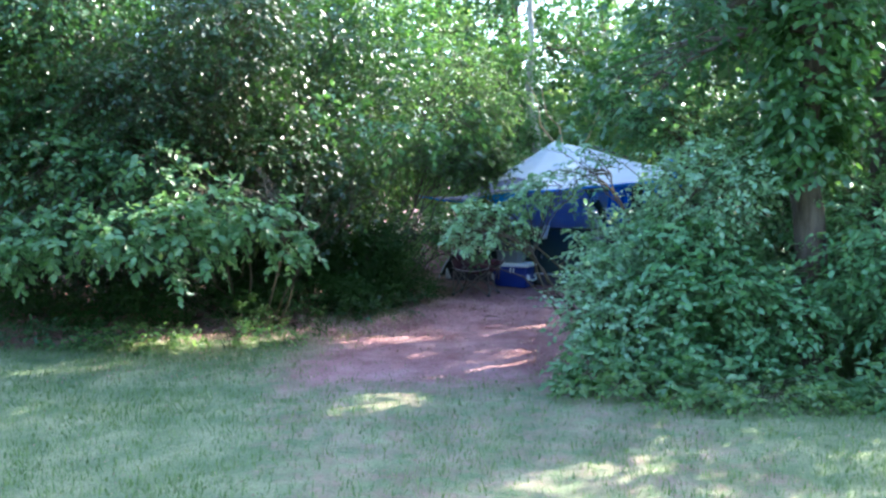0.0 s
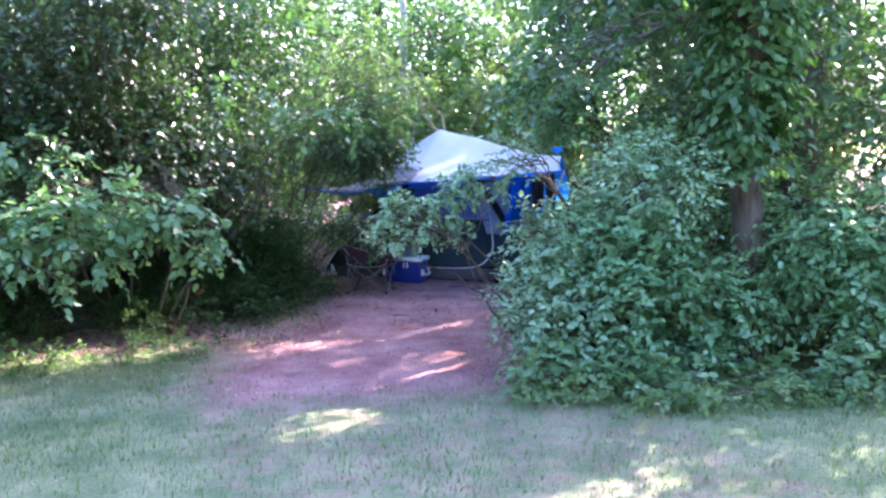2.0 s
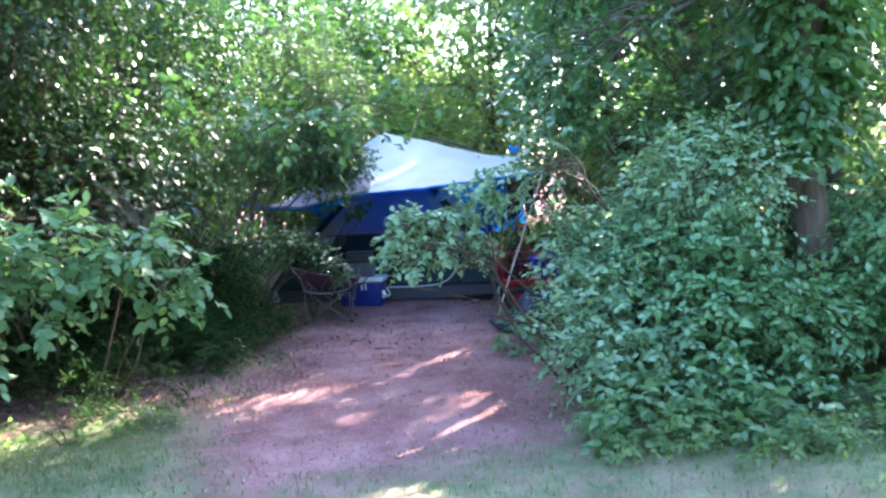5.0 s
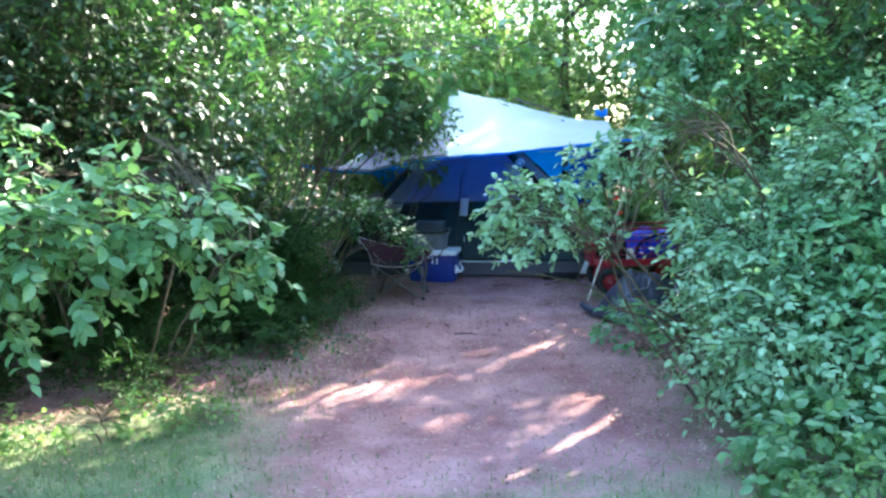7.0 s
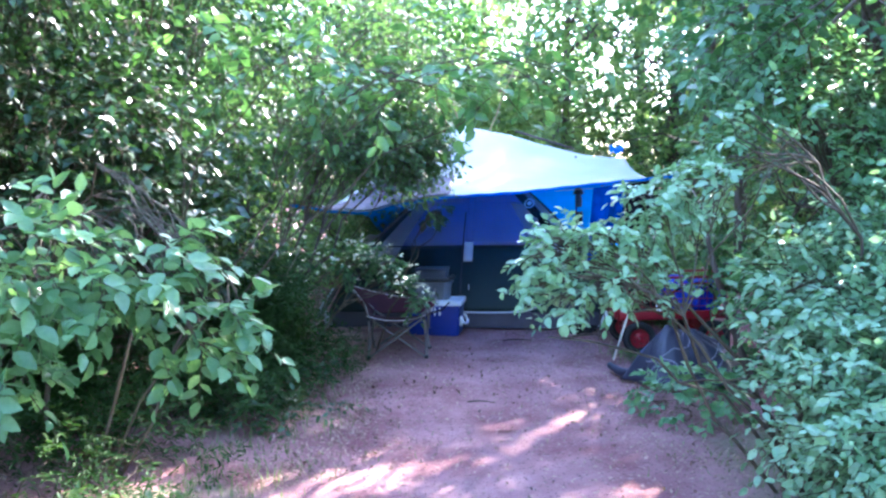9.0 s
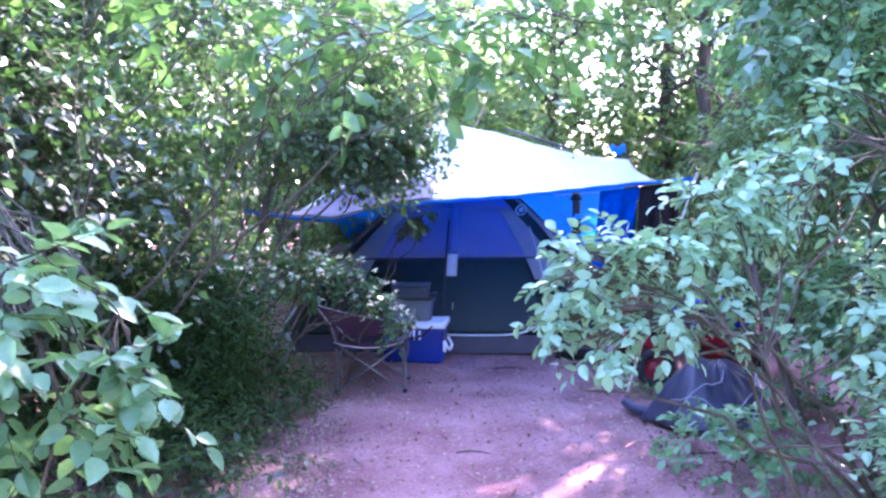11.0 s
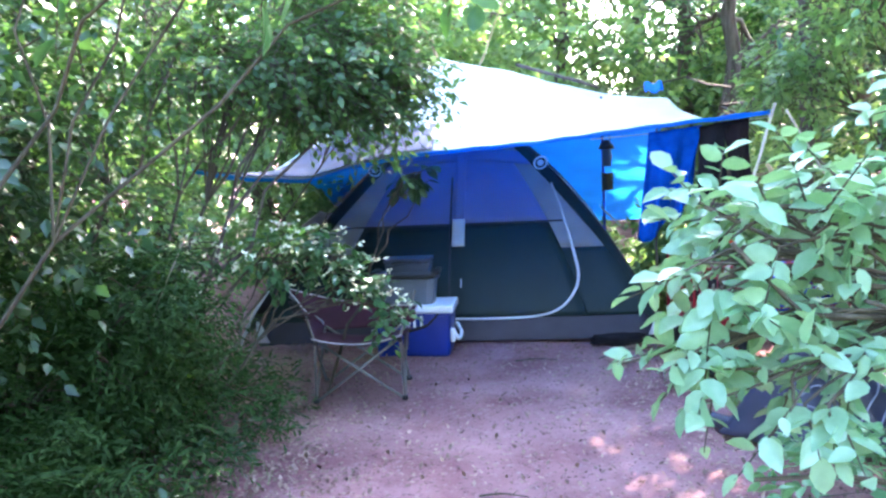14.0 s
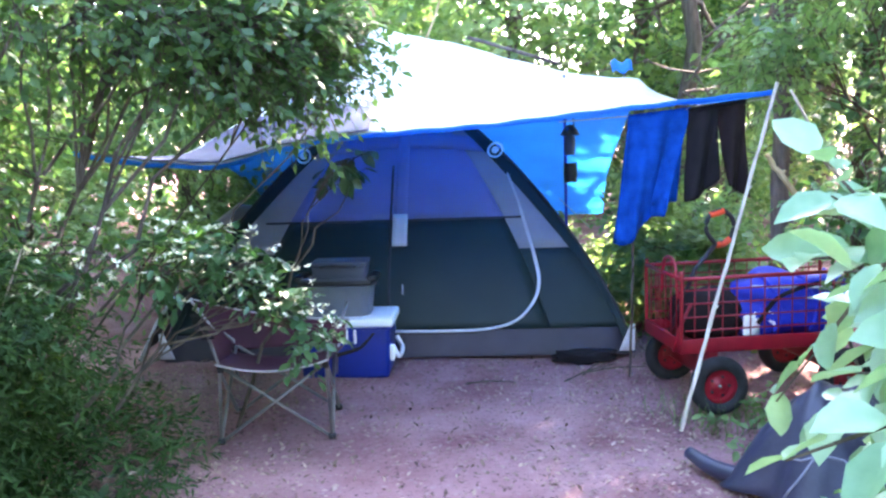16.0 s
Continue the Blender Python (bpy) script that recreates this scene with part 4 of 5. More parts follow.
def build_tent():
    tent = thing("tent", TENT_M, "green and grey-blue dome tent with zipped door under a tarp", "tent")

    def wall(name, turn, z0, z1, mat, a=-1.0, b=1.0, bulge=0.03, label=""):
        c, s = math.cos(radians(turn)), math.sin(radians(turn))

        def fn(u, v):
            z = z0 + (z1 - z0) * v
            r = ring_at(z)
            k = a + (b - a) * u
            x, y = r * k, -r - bulge * (1 - k * k) * math.sin(math.pi * min(1, z / 1.4)) + 0.006 * math.sin(17 * k + 3 * z) * math.sin(2 * z)
            return c * x - s * y, s * x + c * y + HALF, z
        return cloth(name, fn, 26, 14, mat, tent, 0.003, label)
    for k, turn in enumerate((0, 90, 180, 270)):
        wall("skirt", turn, 0.0, 0.17, TENT_FLOOR, bulge=0.0, label="grey floor sheet turned up at the foot")
        if k == 0:
            wall("lower_door", turn, 0.17, 0.86, TENT_GREEN, -0.68, 0.68, label="dark green lower door panel")
            wall("lower_wall", turn, 0.17, 0.66, TENT_GREEN, 0.68, 1.0)
            wall("lower_wall", turn, 0.17, 0.66, TENT_GREEN, -1.0, -0.68)
            wall("door_panel", turn, 0.86, 1.5, TENT_BLUE, -0.68, 0.68, label="grey-blue upper door panel")
            wall("side_panel", turn, 0.66, 1.5, TENT_GREY, 0.68, 1.0)
            wall("side_panel", turn, 0.66, 1.5, TENT_GREY, -1.0, -0.68)
        else:
            wall("lower_wall", turn, 0.17, 0.70, TENT_GREEN)
            wall("upper_wall", turn, 0.70, 1.4, TENT_GREY)
        wall("fly", turn, 1.40 if k else 1.47, 1.795, TENT_GREEN, bulge=0.0, label="dark green rain fly")
    # pole sleeves up the four corners
    for sx, sy in ((-1, -1), (1, -1), (1, 1), (-1, 1)):
        zs = np.linspace(0.02, 1.78, 26)

        def sleeve(u, v, sx=sx, sy=sy):
            z = 0.02 + 1.76 * v
            r = ring_at(z)
            w = 0.045 + 0.065 * max(0.0, math.sin(math.pi * min(1, max(0, (z - 0.45) / 1.45))))
            k = (u - 0.5) * 2
            inset = w * abs(k)
            x = sx * (r + 0.016 - (inset if k > 0 else 0))
            y = sy * (r + 0.016 - (inset if k < 0 else 0))
            return x, y + HALF, z
        cloth("pole_sleeve", sleeve, 9, 26, TENT_GREEN, tent, 0.004)
        tube("pole", [(sx * (ring_at(z) + 0.022), sy * (ring_at(z) + 0.022) + HALF, z) for z in zs], 0.008, BLACK_PLASTIC, tent)
        cloth("corner_tab", lambda u, v, sx=sx, sy=sy: (sx * (HALF + 0.02 - 0.10 * u * (1 - v * 0.7)), sy * (HALF + 0.03) + HALF, 0.03 + 0.17 * v), 4, 4, TAPE, tent, 0.004, "pale corner tab")

    def front(x, z, out=0.012):
        k = x / max(0.05, ring_at(z))
        return x, HALF - ring_at(z) - 0.03 * (1 - k * k) * math.sin(math.pi * min(1, z / 1.4)) - out, z
    # the door's binding: along the foot, round the corner, up the side
    line = [(-0.02, 0.175), (0.3, 0.17), (0.62, 0.18), (0.80, 0.23), (0.91, 0.34), (0.95, 0.46), (0.93, 0.60), (0.885, 0.78), (0.83, 0.98), (0.77, 1.15)]
    cv = curved([(x, 0, z) for x, z in line], 6)
    wid = np.interp(np.arange(len(cv)), (0, 20, 30, 40, len(cv) - 1), (0.013, 0.013, 0.018, 0.017, 0.010))

    def trim(u, v):
        i = min(len(cv) - 1, int(round(u * (len(cv) - 1))))
        t = cv[min(i + 1, len(cv) - 1)] - cv[max(i - 1, 0)]
        nx, nz = -t[2], t[0]
        q = math.hypot(nx, nz)
        d = (v - 0.5) * wid[i] * 1.3
        return front(cv[i][0] + nx / q * d, cv[i][2] + nz / q * d, 0.02)
    cloth("door_binding", trim, len(cv), 3, TAPE, tent, 0.004, "pale binding round the door")
    tube("door_zip", [front(-0.035, z, 0.016) for z in np.linspace(0.18, 1.22, 20)], 0.008, ZIP, tent, label="dark zip")
    cloth("door_flap", lambda u, v: front(-0.01 + 0.085 * u, 0.9 + 0.55 * v, 0.018), 4, 10, TENT_BLUE, tent, 0.004)
    cloth("rain_tab", lambda u, v: front(-0.02 + 0.10 * u, 0.70 + 0.20 * v, 0.024), 4, 8, TAPE, tent, 0.005, "pale tab over the zip")
    tube("zip_pull", [front(0.055, z, 0.02) for z in (0.40, 0.43, 0.46)], 0.005, TAPE, tent)
    cloth("seam", lambda u, v: front(-0.9 + 1.75 * u, 0.855 + 0.012 * v, 0.016), 24, 2, ZIP, tent, 0.003)
    cloth("vent", lambda u, v: front(-0.62 + 1.24 * u, 1.30 + 0.10 * v + 0.05 * math.sin(math.pi * u), 0.014), 16, 4, TENT_BLUE, tent, 0.003)
    # round badges on the fly
    for sx in (-1, 1):
        bm = bmesh.new()
        for r0, r1 in ((0.052, 0.07), (0.0, 0.032)):
            n = 22
            inner = [bm.verts.new((r0 * math.cos(a) * 0.8, 0, r0 * math.sin(a))) for a in np.linspace(0, 6.283, n, endpoint=False)]
            outer = [bm.verts.new((r1 * math.cos(a) * 0.8, -0.003, r1 * math.sin(a))) for a in np.linspace(0, 6.283, n, endpoint=False)]
            for i in range(n):
                bm.faces.new((inner[i], inner[(i + 1) % n], outer[(i + 1) % n], outer[i]))
        ob = part("badge", bm, LOGO, tent, "pale round badge")
        x, y, z = front(0.69 * sx, 1.31, 0.06)
        ob.matrix_local = pose(x, y, z, -38, sx * 24, -sx * 12)
    # side awnings: sunlight on the left one is put into its pale colour
    cloth("side_awning", lambda u, v: (-(ring_at(0.75) + 0.05 + 0.20 * v), 0.85 + 0.9 * u, 0.98 - 0.14 * v - 0.05 * math.sin(math.pi * u)), 8, 5, TAPE, tent, 0.004, "awning over the side window, paled to stand for sunlight")
    cloth("side_awning", lambda u, v: (ring_at(0.75) + 0.03 + 0.14 * v, 0.55 + 0.9 * u, 0.90 - 0.14 * v), 8, 5, TENT_GREY, tent, 0.004)
    cloth("guy_flap", lambda u, v: (-1.46 - 0.22 * v - 0.03 * u, 0.02 + 0.5 * u, 0.42 - 0.36 * v), 6, 6, TENT_GREEN, tent, 0.004, "stretched green side flap")
    tube("guy_line", [(-1.43, -0.01, 0.44), (-1.56, -0.01, 0.26), (-1.68, -0.02, 0.02)], 0.012, TAPE, tent, label="pale webbing strap")


build_tent()


# ---- tarp shelter ----
TARP_M = pose(2.94, 11.73, 0, 0, 0, -27)


def tarp_height(x, y):
    edge = np.interp(x, (-3.75, -3.35, -2.95, -2.6, -2.24, -1.43, -0.77, 0.0), (1.50, 1.43, 1.40, 1.49, 1.54, 1.58, 1.64, 1.70))
    ridge = np.interp(x, (-3.75, -3.0, -2.3, -1.6, -0.9, 0.0), (1.50, 1.98, 2.38, 2.20, 1.98, 1.86))
    back = np.interp(x, (-3.75, -2.3, 0.0), (0.75, 0.6, 0.7))
    if y < 2.2:
        s = y / 2.2
        return edge + (ridge - edge) * s - 0.10 * math.sin(math.pi * s)
    s = (y - 2.2) / 2.2
    return ridge + (back - ridge) * s + 0.05 * math.sin(math.pi * s)


def build_tarp():
    shelter = thing("tarp", TARP_M, "white-topped blue plastic tarp stretched over the tent", "tarp")

    def fn(u, v):
        x, y = -3.75 + 3.75 * u, 4.4 * v
        x -= 0.34 * u * min(1, y / 2.2)
        x += 0.05 * math.sin(3.0 * y) * (u - 0.5)
        z = tarp_height(min(0, max(-3.75, x)), y)
        z += 0.006 * math.sin(9 * x + 2 * y) * min(1, y) * math.sin(3 * y + 1) + 0.003 * math.sin(23 * x - 4 * y)
        return x, y + 0.03 * math.sin(5 * u), z
    sheet = cloth("sheet", fn, 64, 64, TARP_TOP, shelter, 0.006)
    sheet.data.materials.append(TARP_BLUE)
    sol = sheet.modifiers["thickness"]
    sol.material_offset, sol.material_offset_rim = 1, 1
    hem = [(x, fn((x + 3.75) / 3.75, 0)[1] - 0.004, fn((x + 3.75) / 3.75, 0)[2] - 0.012) for x in np.linspace(-3.74, -0.01, 40)]
    cloth("front_hem", lambda u, v: (hem[int(round(u * 39))][0], hem[int(round(u * 39))][1], hem[int(round(u * 39))][2] - 0.024 * v + 0.012), 40, 3, TARP_BLUE, shelter, 0.005, "blue turned-down hem")
    tube("crease_cord", [(-1.62, 2.1, fn(0.57, 0.477)[2] + 0.05), (-1.2, 2.05, fn(0.68, 0.466)[2] + 0.04), (-0.92, 2.0, fn(0.755, 0.455)[2] + 0.03)], 0.014, BARK, shelter, label="dark cord lying on the tarp")
    cloth("torn_corner", lambda u, v: (-0.5 + 0.16 * u, 2.3 + 0.1 * v, 1.97 + 0.09 * v + 0.02 * math.sin(9 * u)), 6, 5, TARP_BLUE, shelter, 0.004, "blue corner folded up")
    # sheet over the left corner, with shade put into its dark colour
    cloth("shaded_corner", lambda u, v: (lambda p: (p[0], p[1] - 0.012, p[2] + 0.014 + 0.02 * math.sin(7 * u + 5 * v) * v))(fn(0.005 + 0.43 * u, (0.005 + 0.44 * v * (1 - 0.6 * u)))), 34, 14, TARP_SHADED, shelter, 0.004, "grey-blue corner turned over, darkened to stand for shade")
    for k, (x, y) in enumerate(((-3.7, 0.0), (0.0, 0.0))):
        z = fn((x + 3.75) / 3.75, 0)[2]
        tube("eyelet", [(x, y - 0.004, z - 0.03), (x, y + 0.004, z - 0.03)], 0.014, TAPE, shelter)


build_tarp()


def stick(name, pts, r0, r1, mat, label, seed, category="stick"):
    rng = np.random.default_rng(seed)
    p = curved(pts, 8)
    p[1:-1] += rng.normal(0, 0.2 * r1, (len(p) - 2, 3))
    base = p[0].copy()
    ob = thing(name, pose(*base), label, category)
    rad = np.linspace(r0, r1, len(p)) * (1 + 0.12 * np.sin(np.arange(len(p)) * 1.9))
    tube("shaft", p - base, rad, mat, ob, 8)
    for k in (len(p) // 3, 2 * len(p) // 3):
        tube("knot", [p[k] - base, p[k] - base + np.array((0.02, -0.012, 0.022))], (r1 * 0.9, r1 * 0.4), mat, ob, 6)
    return ob


stick("prop_pole", [(2.18, 11.51, 0.06), (2.43, 11.57, 0.62), (2.70, 11.64, 1.2), (2.97, 11.72, 1.74)], 0.0105, 0.009, STICK, "long peeled stick propping up the tarp's corner", 1)
stick("prop_pole", [(3.62, 11.36, 0.05), (3.45, 11.46, 0.8), (3.02, 11.68, 1.70)], 0.009, 0.007, STICK, "long peeled stick leaning against the tarp's corner", 2)
stick("broken_stick", [(3.30, 11.56, 0.78), (3.05, 11.68, 1.17), (2.92, 11.74, 1.37)], 0.017, 0.014, DEAD_WOOD, "short orange-brown stick caught in the branches", 3)
stick("thin_pole", [(2.51, 12.38, 0.05), (2.515, 12.36, 0.6), (2.52, 12.33, 1.63)], 0.008, 0.006, BARK, "thin upright stick under the tarp's edge", 4)
lean = stick("leaning_stick", [(2.66, 10.15, 0.02), (2.5, 10.2, 0.5), (2.36, 10.24, 0.95), (2.3, 10.28, 1.25)], 0.03, 0.018, BARK, "thick grey stick leaning in the bush", 5)


stick("dry_stalk", [(-1.0, 12.2, 0.05), (-0.85, 11.9, 0.6), (-0.62, 11.4, 1.2)], 0.004, 0.003, STICK, "thin pale dry stalk leaning in the dark bush", 11, "stalk")
stick("dry_stalk", [(-1.45, 11.5, 0.05), (-1.6, 11.45, 0.3), (-1.78, 11.4, 0.55)], 0.005, 0.003, STICK, "thin pale dry stalk leaning in the dark bush", 12, "stalk")


def build_lantern():
    base = (3.02, 13.88, 0.08)
    pole = thing("tarp_pole", pose(*base), "blue metal pole holding up the tarp", "pole")
    tube("shaft", [(0, 0, 0), (0, 0, 0.9), (0.0, 0, 1.86)], 0.011, BAG_BLUE, pole)
    tube("foot", [(0, 0, 0), (0, 0, 0.05)], 0.02, BLACK_PLASTIC, pole)
    lan = thing("lantern", pose(3.0, 13.78, 1.10), "black tiered camping lantern hung on the tarp pole", "lantern")

    def turned(name, prof, mat, label=""):
        pts = [(0, 0, z) for _, z in prof]
        v, f = sweep(pts, [max(r, 1e-4) for r, _ in prof], 14)
        arrays(name, v, f, mat, lan, False, label)
    turned("base", [(0, 0), (0.06, 0.0), (0.065, 0.03), (0.05, 0.05), (0, 0.051)], BLACK_PLASTIC)
    turned("lower_glass", [(0.042, 0.05), (0.05, 0.12), (0.042, 0.19)], BLACK_PLASTIC)
    turned("middle_cap", [(0, 0.19), (0.07, 0.19), (0.075, 0.205), (0.045, 0.25), (0, 0.251)], BLACK_PLASTIC)
    turned("upper_glass", [(0.036, 0.25), (0.042, 0.32), (0.036, 0.39)], GREY_LID)
    turned("cap", [(0, 0.39), (0.07, 0.395), (0.05, 0.44), (0.02, 0.47), (0, 0.475)], BLACK_PLASTIC)
    tube("handle", [(-0.04, 0, 0.42), (-0.03, 0, 0.52), (0, 0, 0.55), (0.03, 0, 0.52), (0.04, 0, 0.42)], 0.004, BLACK_PLASTIC, lan)
    tube("hook", [(0, 0, 0.54), (0.02, 0.1, 0.57)], 0.004, BLACK_PLASTIC, lan)
    for k in range(4):
        a = k * 1.571 + 0.4
        tube("guard_wire", [(0.055 * math.cos(a), 0.055 * math.sin(a), z) for z in (0.04, 0.12, 0.2)], 0.003, BLACK_PLASTIC, lan)


build_lantern()


def build_washing():
    line = thing("washing_line", TARP_M, "thin cord strung along the tarp's front edge", "cord")
    tube("cord", [(-1.1, 0.02, 1.575), (-0.6, 0.03, 1.60), (0.0, 0.02, 1.66)], 0.003, ROPE, line)
    towel = thing("towel", TARP_M @ pose(-0.57, 0.03, 1.60), "bright blue terry towel hung over the line", "towel")

    def fall(u, v):
        w = 0.33 - 0.07 * v
        return (u - 0.5) * w - 0.115 * v ** 1.1, (0.032 * math.sin(9 * u + 2 * v) + 0.012 * math.sin(21 * u - 3 * v)) * (0.3 + v) - 0.012, 0.03 * u - (0.66 + 0.05 * math.sin(5 * u + 0.5) - 0.05 * u) * v
    cloth("front_fall", fall, 24, 22, TOWEL, towel, 0.008)
    cloth("back_fall", lambda u, v: ((u - 0.5) * 0.3 - 0.05 * v, 0.03 + 0.02 * math.sin(8 * u), 0.03 * u - 0.5 * v), 16, 14, TOWEL, towel, 0.008)
    pants = thing("trousers", TARP_M @ pose(-0.27, 0.03, 1.61), "black and faded brown trousers hung up to dry", "clothing")

    cloth("leg", lambda u, v: (-0.15 + 0.152 * u - 0.02 * v + 0.02 * u * v, -0.01 + 0.03 * math.sin(8 * u + 3 * v) * (0.3 + v), 0.02 * u - (0.48 - 0.10 * u * u) * v), 14, 22, BLACK_CLOTH, pants, 0.012)
    cloth("leg", lambda u, v: (-0.005 + 0.152 * u + 0.05 * v * (1 - u) + 0.015 * v, 0.004 + 0.03 * math.sin(7 * u + 4 * v) * (0.3 + v), 0.02 + 0.02 * u - (0.42 + 0.08 * u) * v), 14, 22, BROWN_CLOTH, pants, 0.012, "faded brown leg")
    tube("waistband", [(-0.15, 0.0, 0.0), (0.0, 0.0, 0.022), (0.147, 0.0, 0.04)], 0.014, BLACK_CLOTH, pants)


build_washing()


# ---- camp chair ----
def build_chair(m, label, fabric):
    ch = thing("camp_chair", m, label, "chair")
    # legs: crossed rods on four sides, meeting at the feet
    for sx in (-1, 1):
        tube("front_leg", [(0.265 * sx, 0, 0.01), (-0.25 * sx, 0.02, 0.375)], 0.0085, CHAIR_STEEL, ch)
        tube("back_leg", [(0.265 * sx, 0.46, 0.01), (-0.25 * sx, 0.46, 0.375)], 0.0085, CHAIR_STEEL, ch)
        tube("side_leg", [(0.27 * sx, 0.0, 0.01), (0.26 * sx, 0.46, 0.375)], 0.0085, CHAIR_STEEL, ch)
        tube("side_leg", [(0.27 * sx, 0.46, 0.01), (0.26 * sx, 0.0, 0.375)], 0.0085, CHAIR_STEEL, ch)
        tube("front_post", [(0.268 * sx, -0.005, 0.0), (0.255 * sx, 0.0, 0.38), (0.30 * sx, 0.01, 0.53)], 0.0085, CHAIR_STEEL, ch)
        tube("back_post", [(0.262 * sx, 0.46, 0.2), (0.275 * sx, 0.48, 0.40), ((0.33 if sx > 0 else 0.50) * sx, 0.575, 0.57)], 0.0095, CHAIR_STEEL, ch)
        for y in (0, 0.46):
            part("foot", box_bm((0.035, 0.035, 0.03), (0.268 * sx, y, 0.014), 0.008), BLACK_PLASTIC, ch)
        part("joint", box_bm((0.03, 0.03, 0.04), (0.252 * sx, 0.0, 0.375), 0.008), BLACK_PLASTIC, ch)
        if sx < 0:
            cloth("armrest", lambda u, v, sx=sx: (sx * (0.27 + 0.06 * u + 0.17 * v), 0.0 + 0.5 * v, 0.525 - 0.03 * math.sin(math.pi * v) + 0.02 * v), 5, 12, BLACK_CLOTH, ch, 0.008)
    part("cup_holder", box_bm((0.085, 0.085, 0.07), (0.315, 0.03, 0.505), 0.02, 0.85), fabric, ch, "fabric cup holder")

    def seat(u, v):
        x = (u - 0.5) * (0.54 + 0.08 * v)
        sag = 0.06 * (1 - (2 * u - 1) ** 2) * (0.75 + 0.5 * math.sin(math.pi * v))
        return x, -0.03 + 0.5 * v, 0.40 - sag - 0.05 * v
    cloth("seat", seat, 16, 14, fabric, ch, 0.008)

    def back(u, v):
        x = (u - 0.5) * (0.56 + 0.12 * v)
        x -= 0.17 * v * (1 - u)
        return x, 0.44 + 0.12 * v + 0.07 * (1 - (2 * u - 1) ** 2), 0.35 + 0.27 * v - 0.05 * (1 - (2 * u - 1) ** 2) * v - 0.15 * u * v
    cloth("backrest", back, 16, 14, fabric, ch, 0.008)
    for sx in (-1,):
        cloth("side_panel", lambda u, v, sx=sx: (sx * (0.27 + 0.045 * v + 0.17 * u * v), 0.02 + 0.52 * u, 0.39 + 0.155 * v - 0.03 * math.sin(math.pi * u)), 12, 5, fabric, ch, 0.006)
    tube("seat_piping", [np.array(seat(u, 0)) + (0, -0.006, 0.004) for u in np.linspace(0, 1, 18)], 0.0055, CHAIR_PIPING, ch, label="grey piping")
    tube("back_piping", [np.array(back(u, 1)) + (0, 0, 0.004) for u in np.linspace(0, 1, 18)], 0.0055, CHAIR_PIPING, ch)
    for sx in (0, 1):
        tube("side_piping", [np.array(back(sx, v)) for v in np.linspace(0, 1, 10)], 0.007, CHAIR_PIPING, ch)
    return ch


build_chair(pose(0.385, 12.31, 0.075, 0, 0, -21), "maroon folding camp chair with grey piping and crossed steel legs", CHAIR_RED)
strap = stick("strap_end", [(0.66, 12.16, 0.50), (0.76, 12.12, 0.53), (0.83, 12.09, 0.60)], 0.010, 0.006, BLACK_CLOTH, "dark carrying strap hanging off the camp chair", 7, "strap")
strap.parent = None


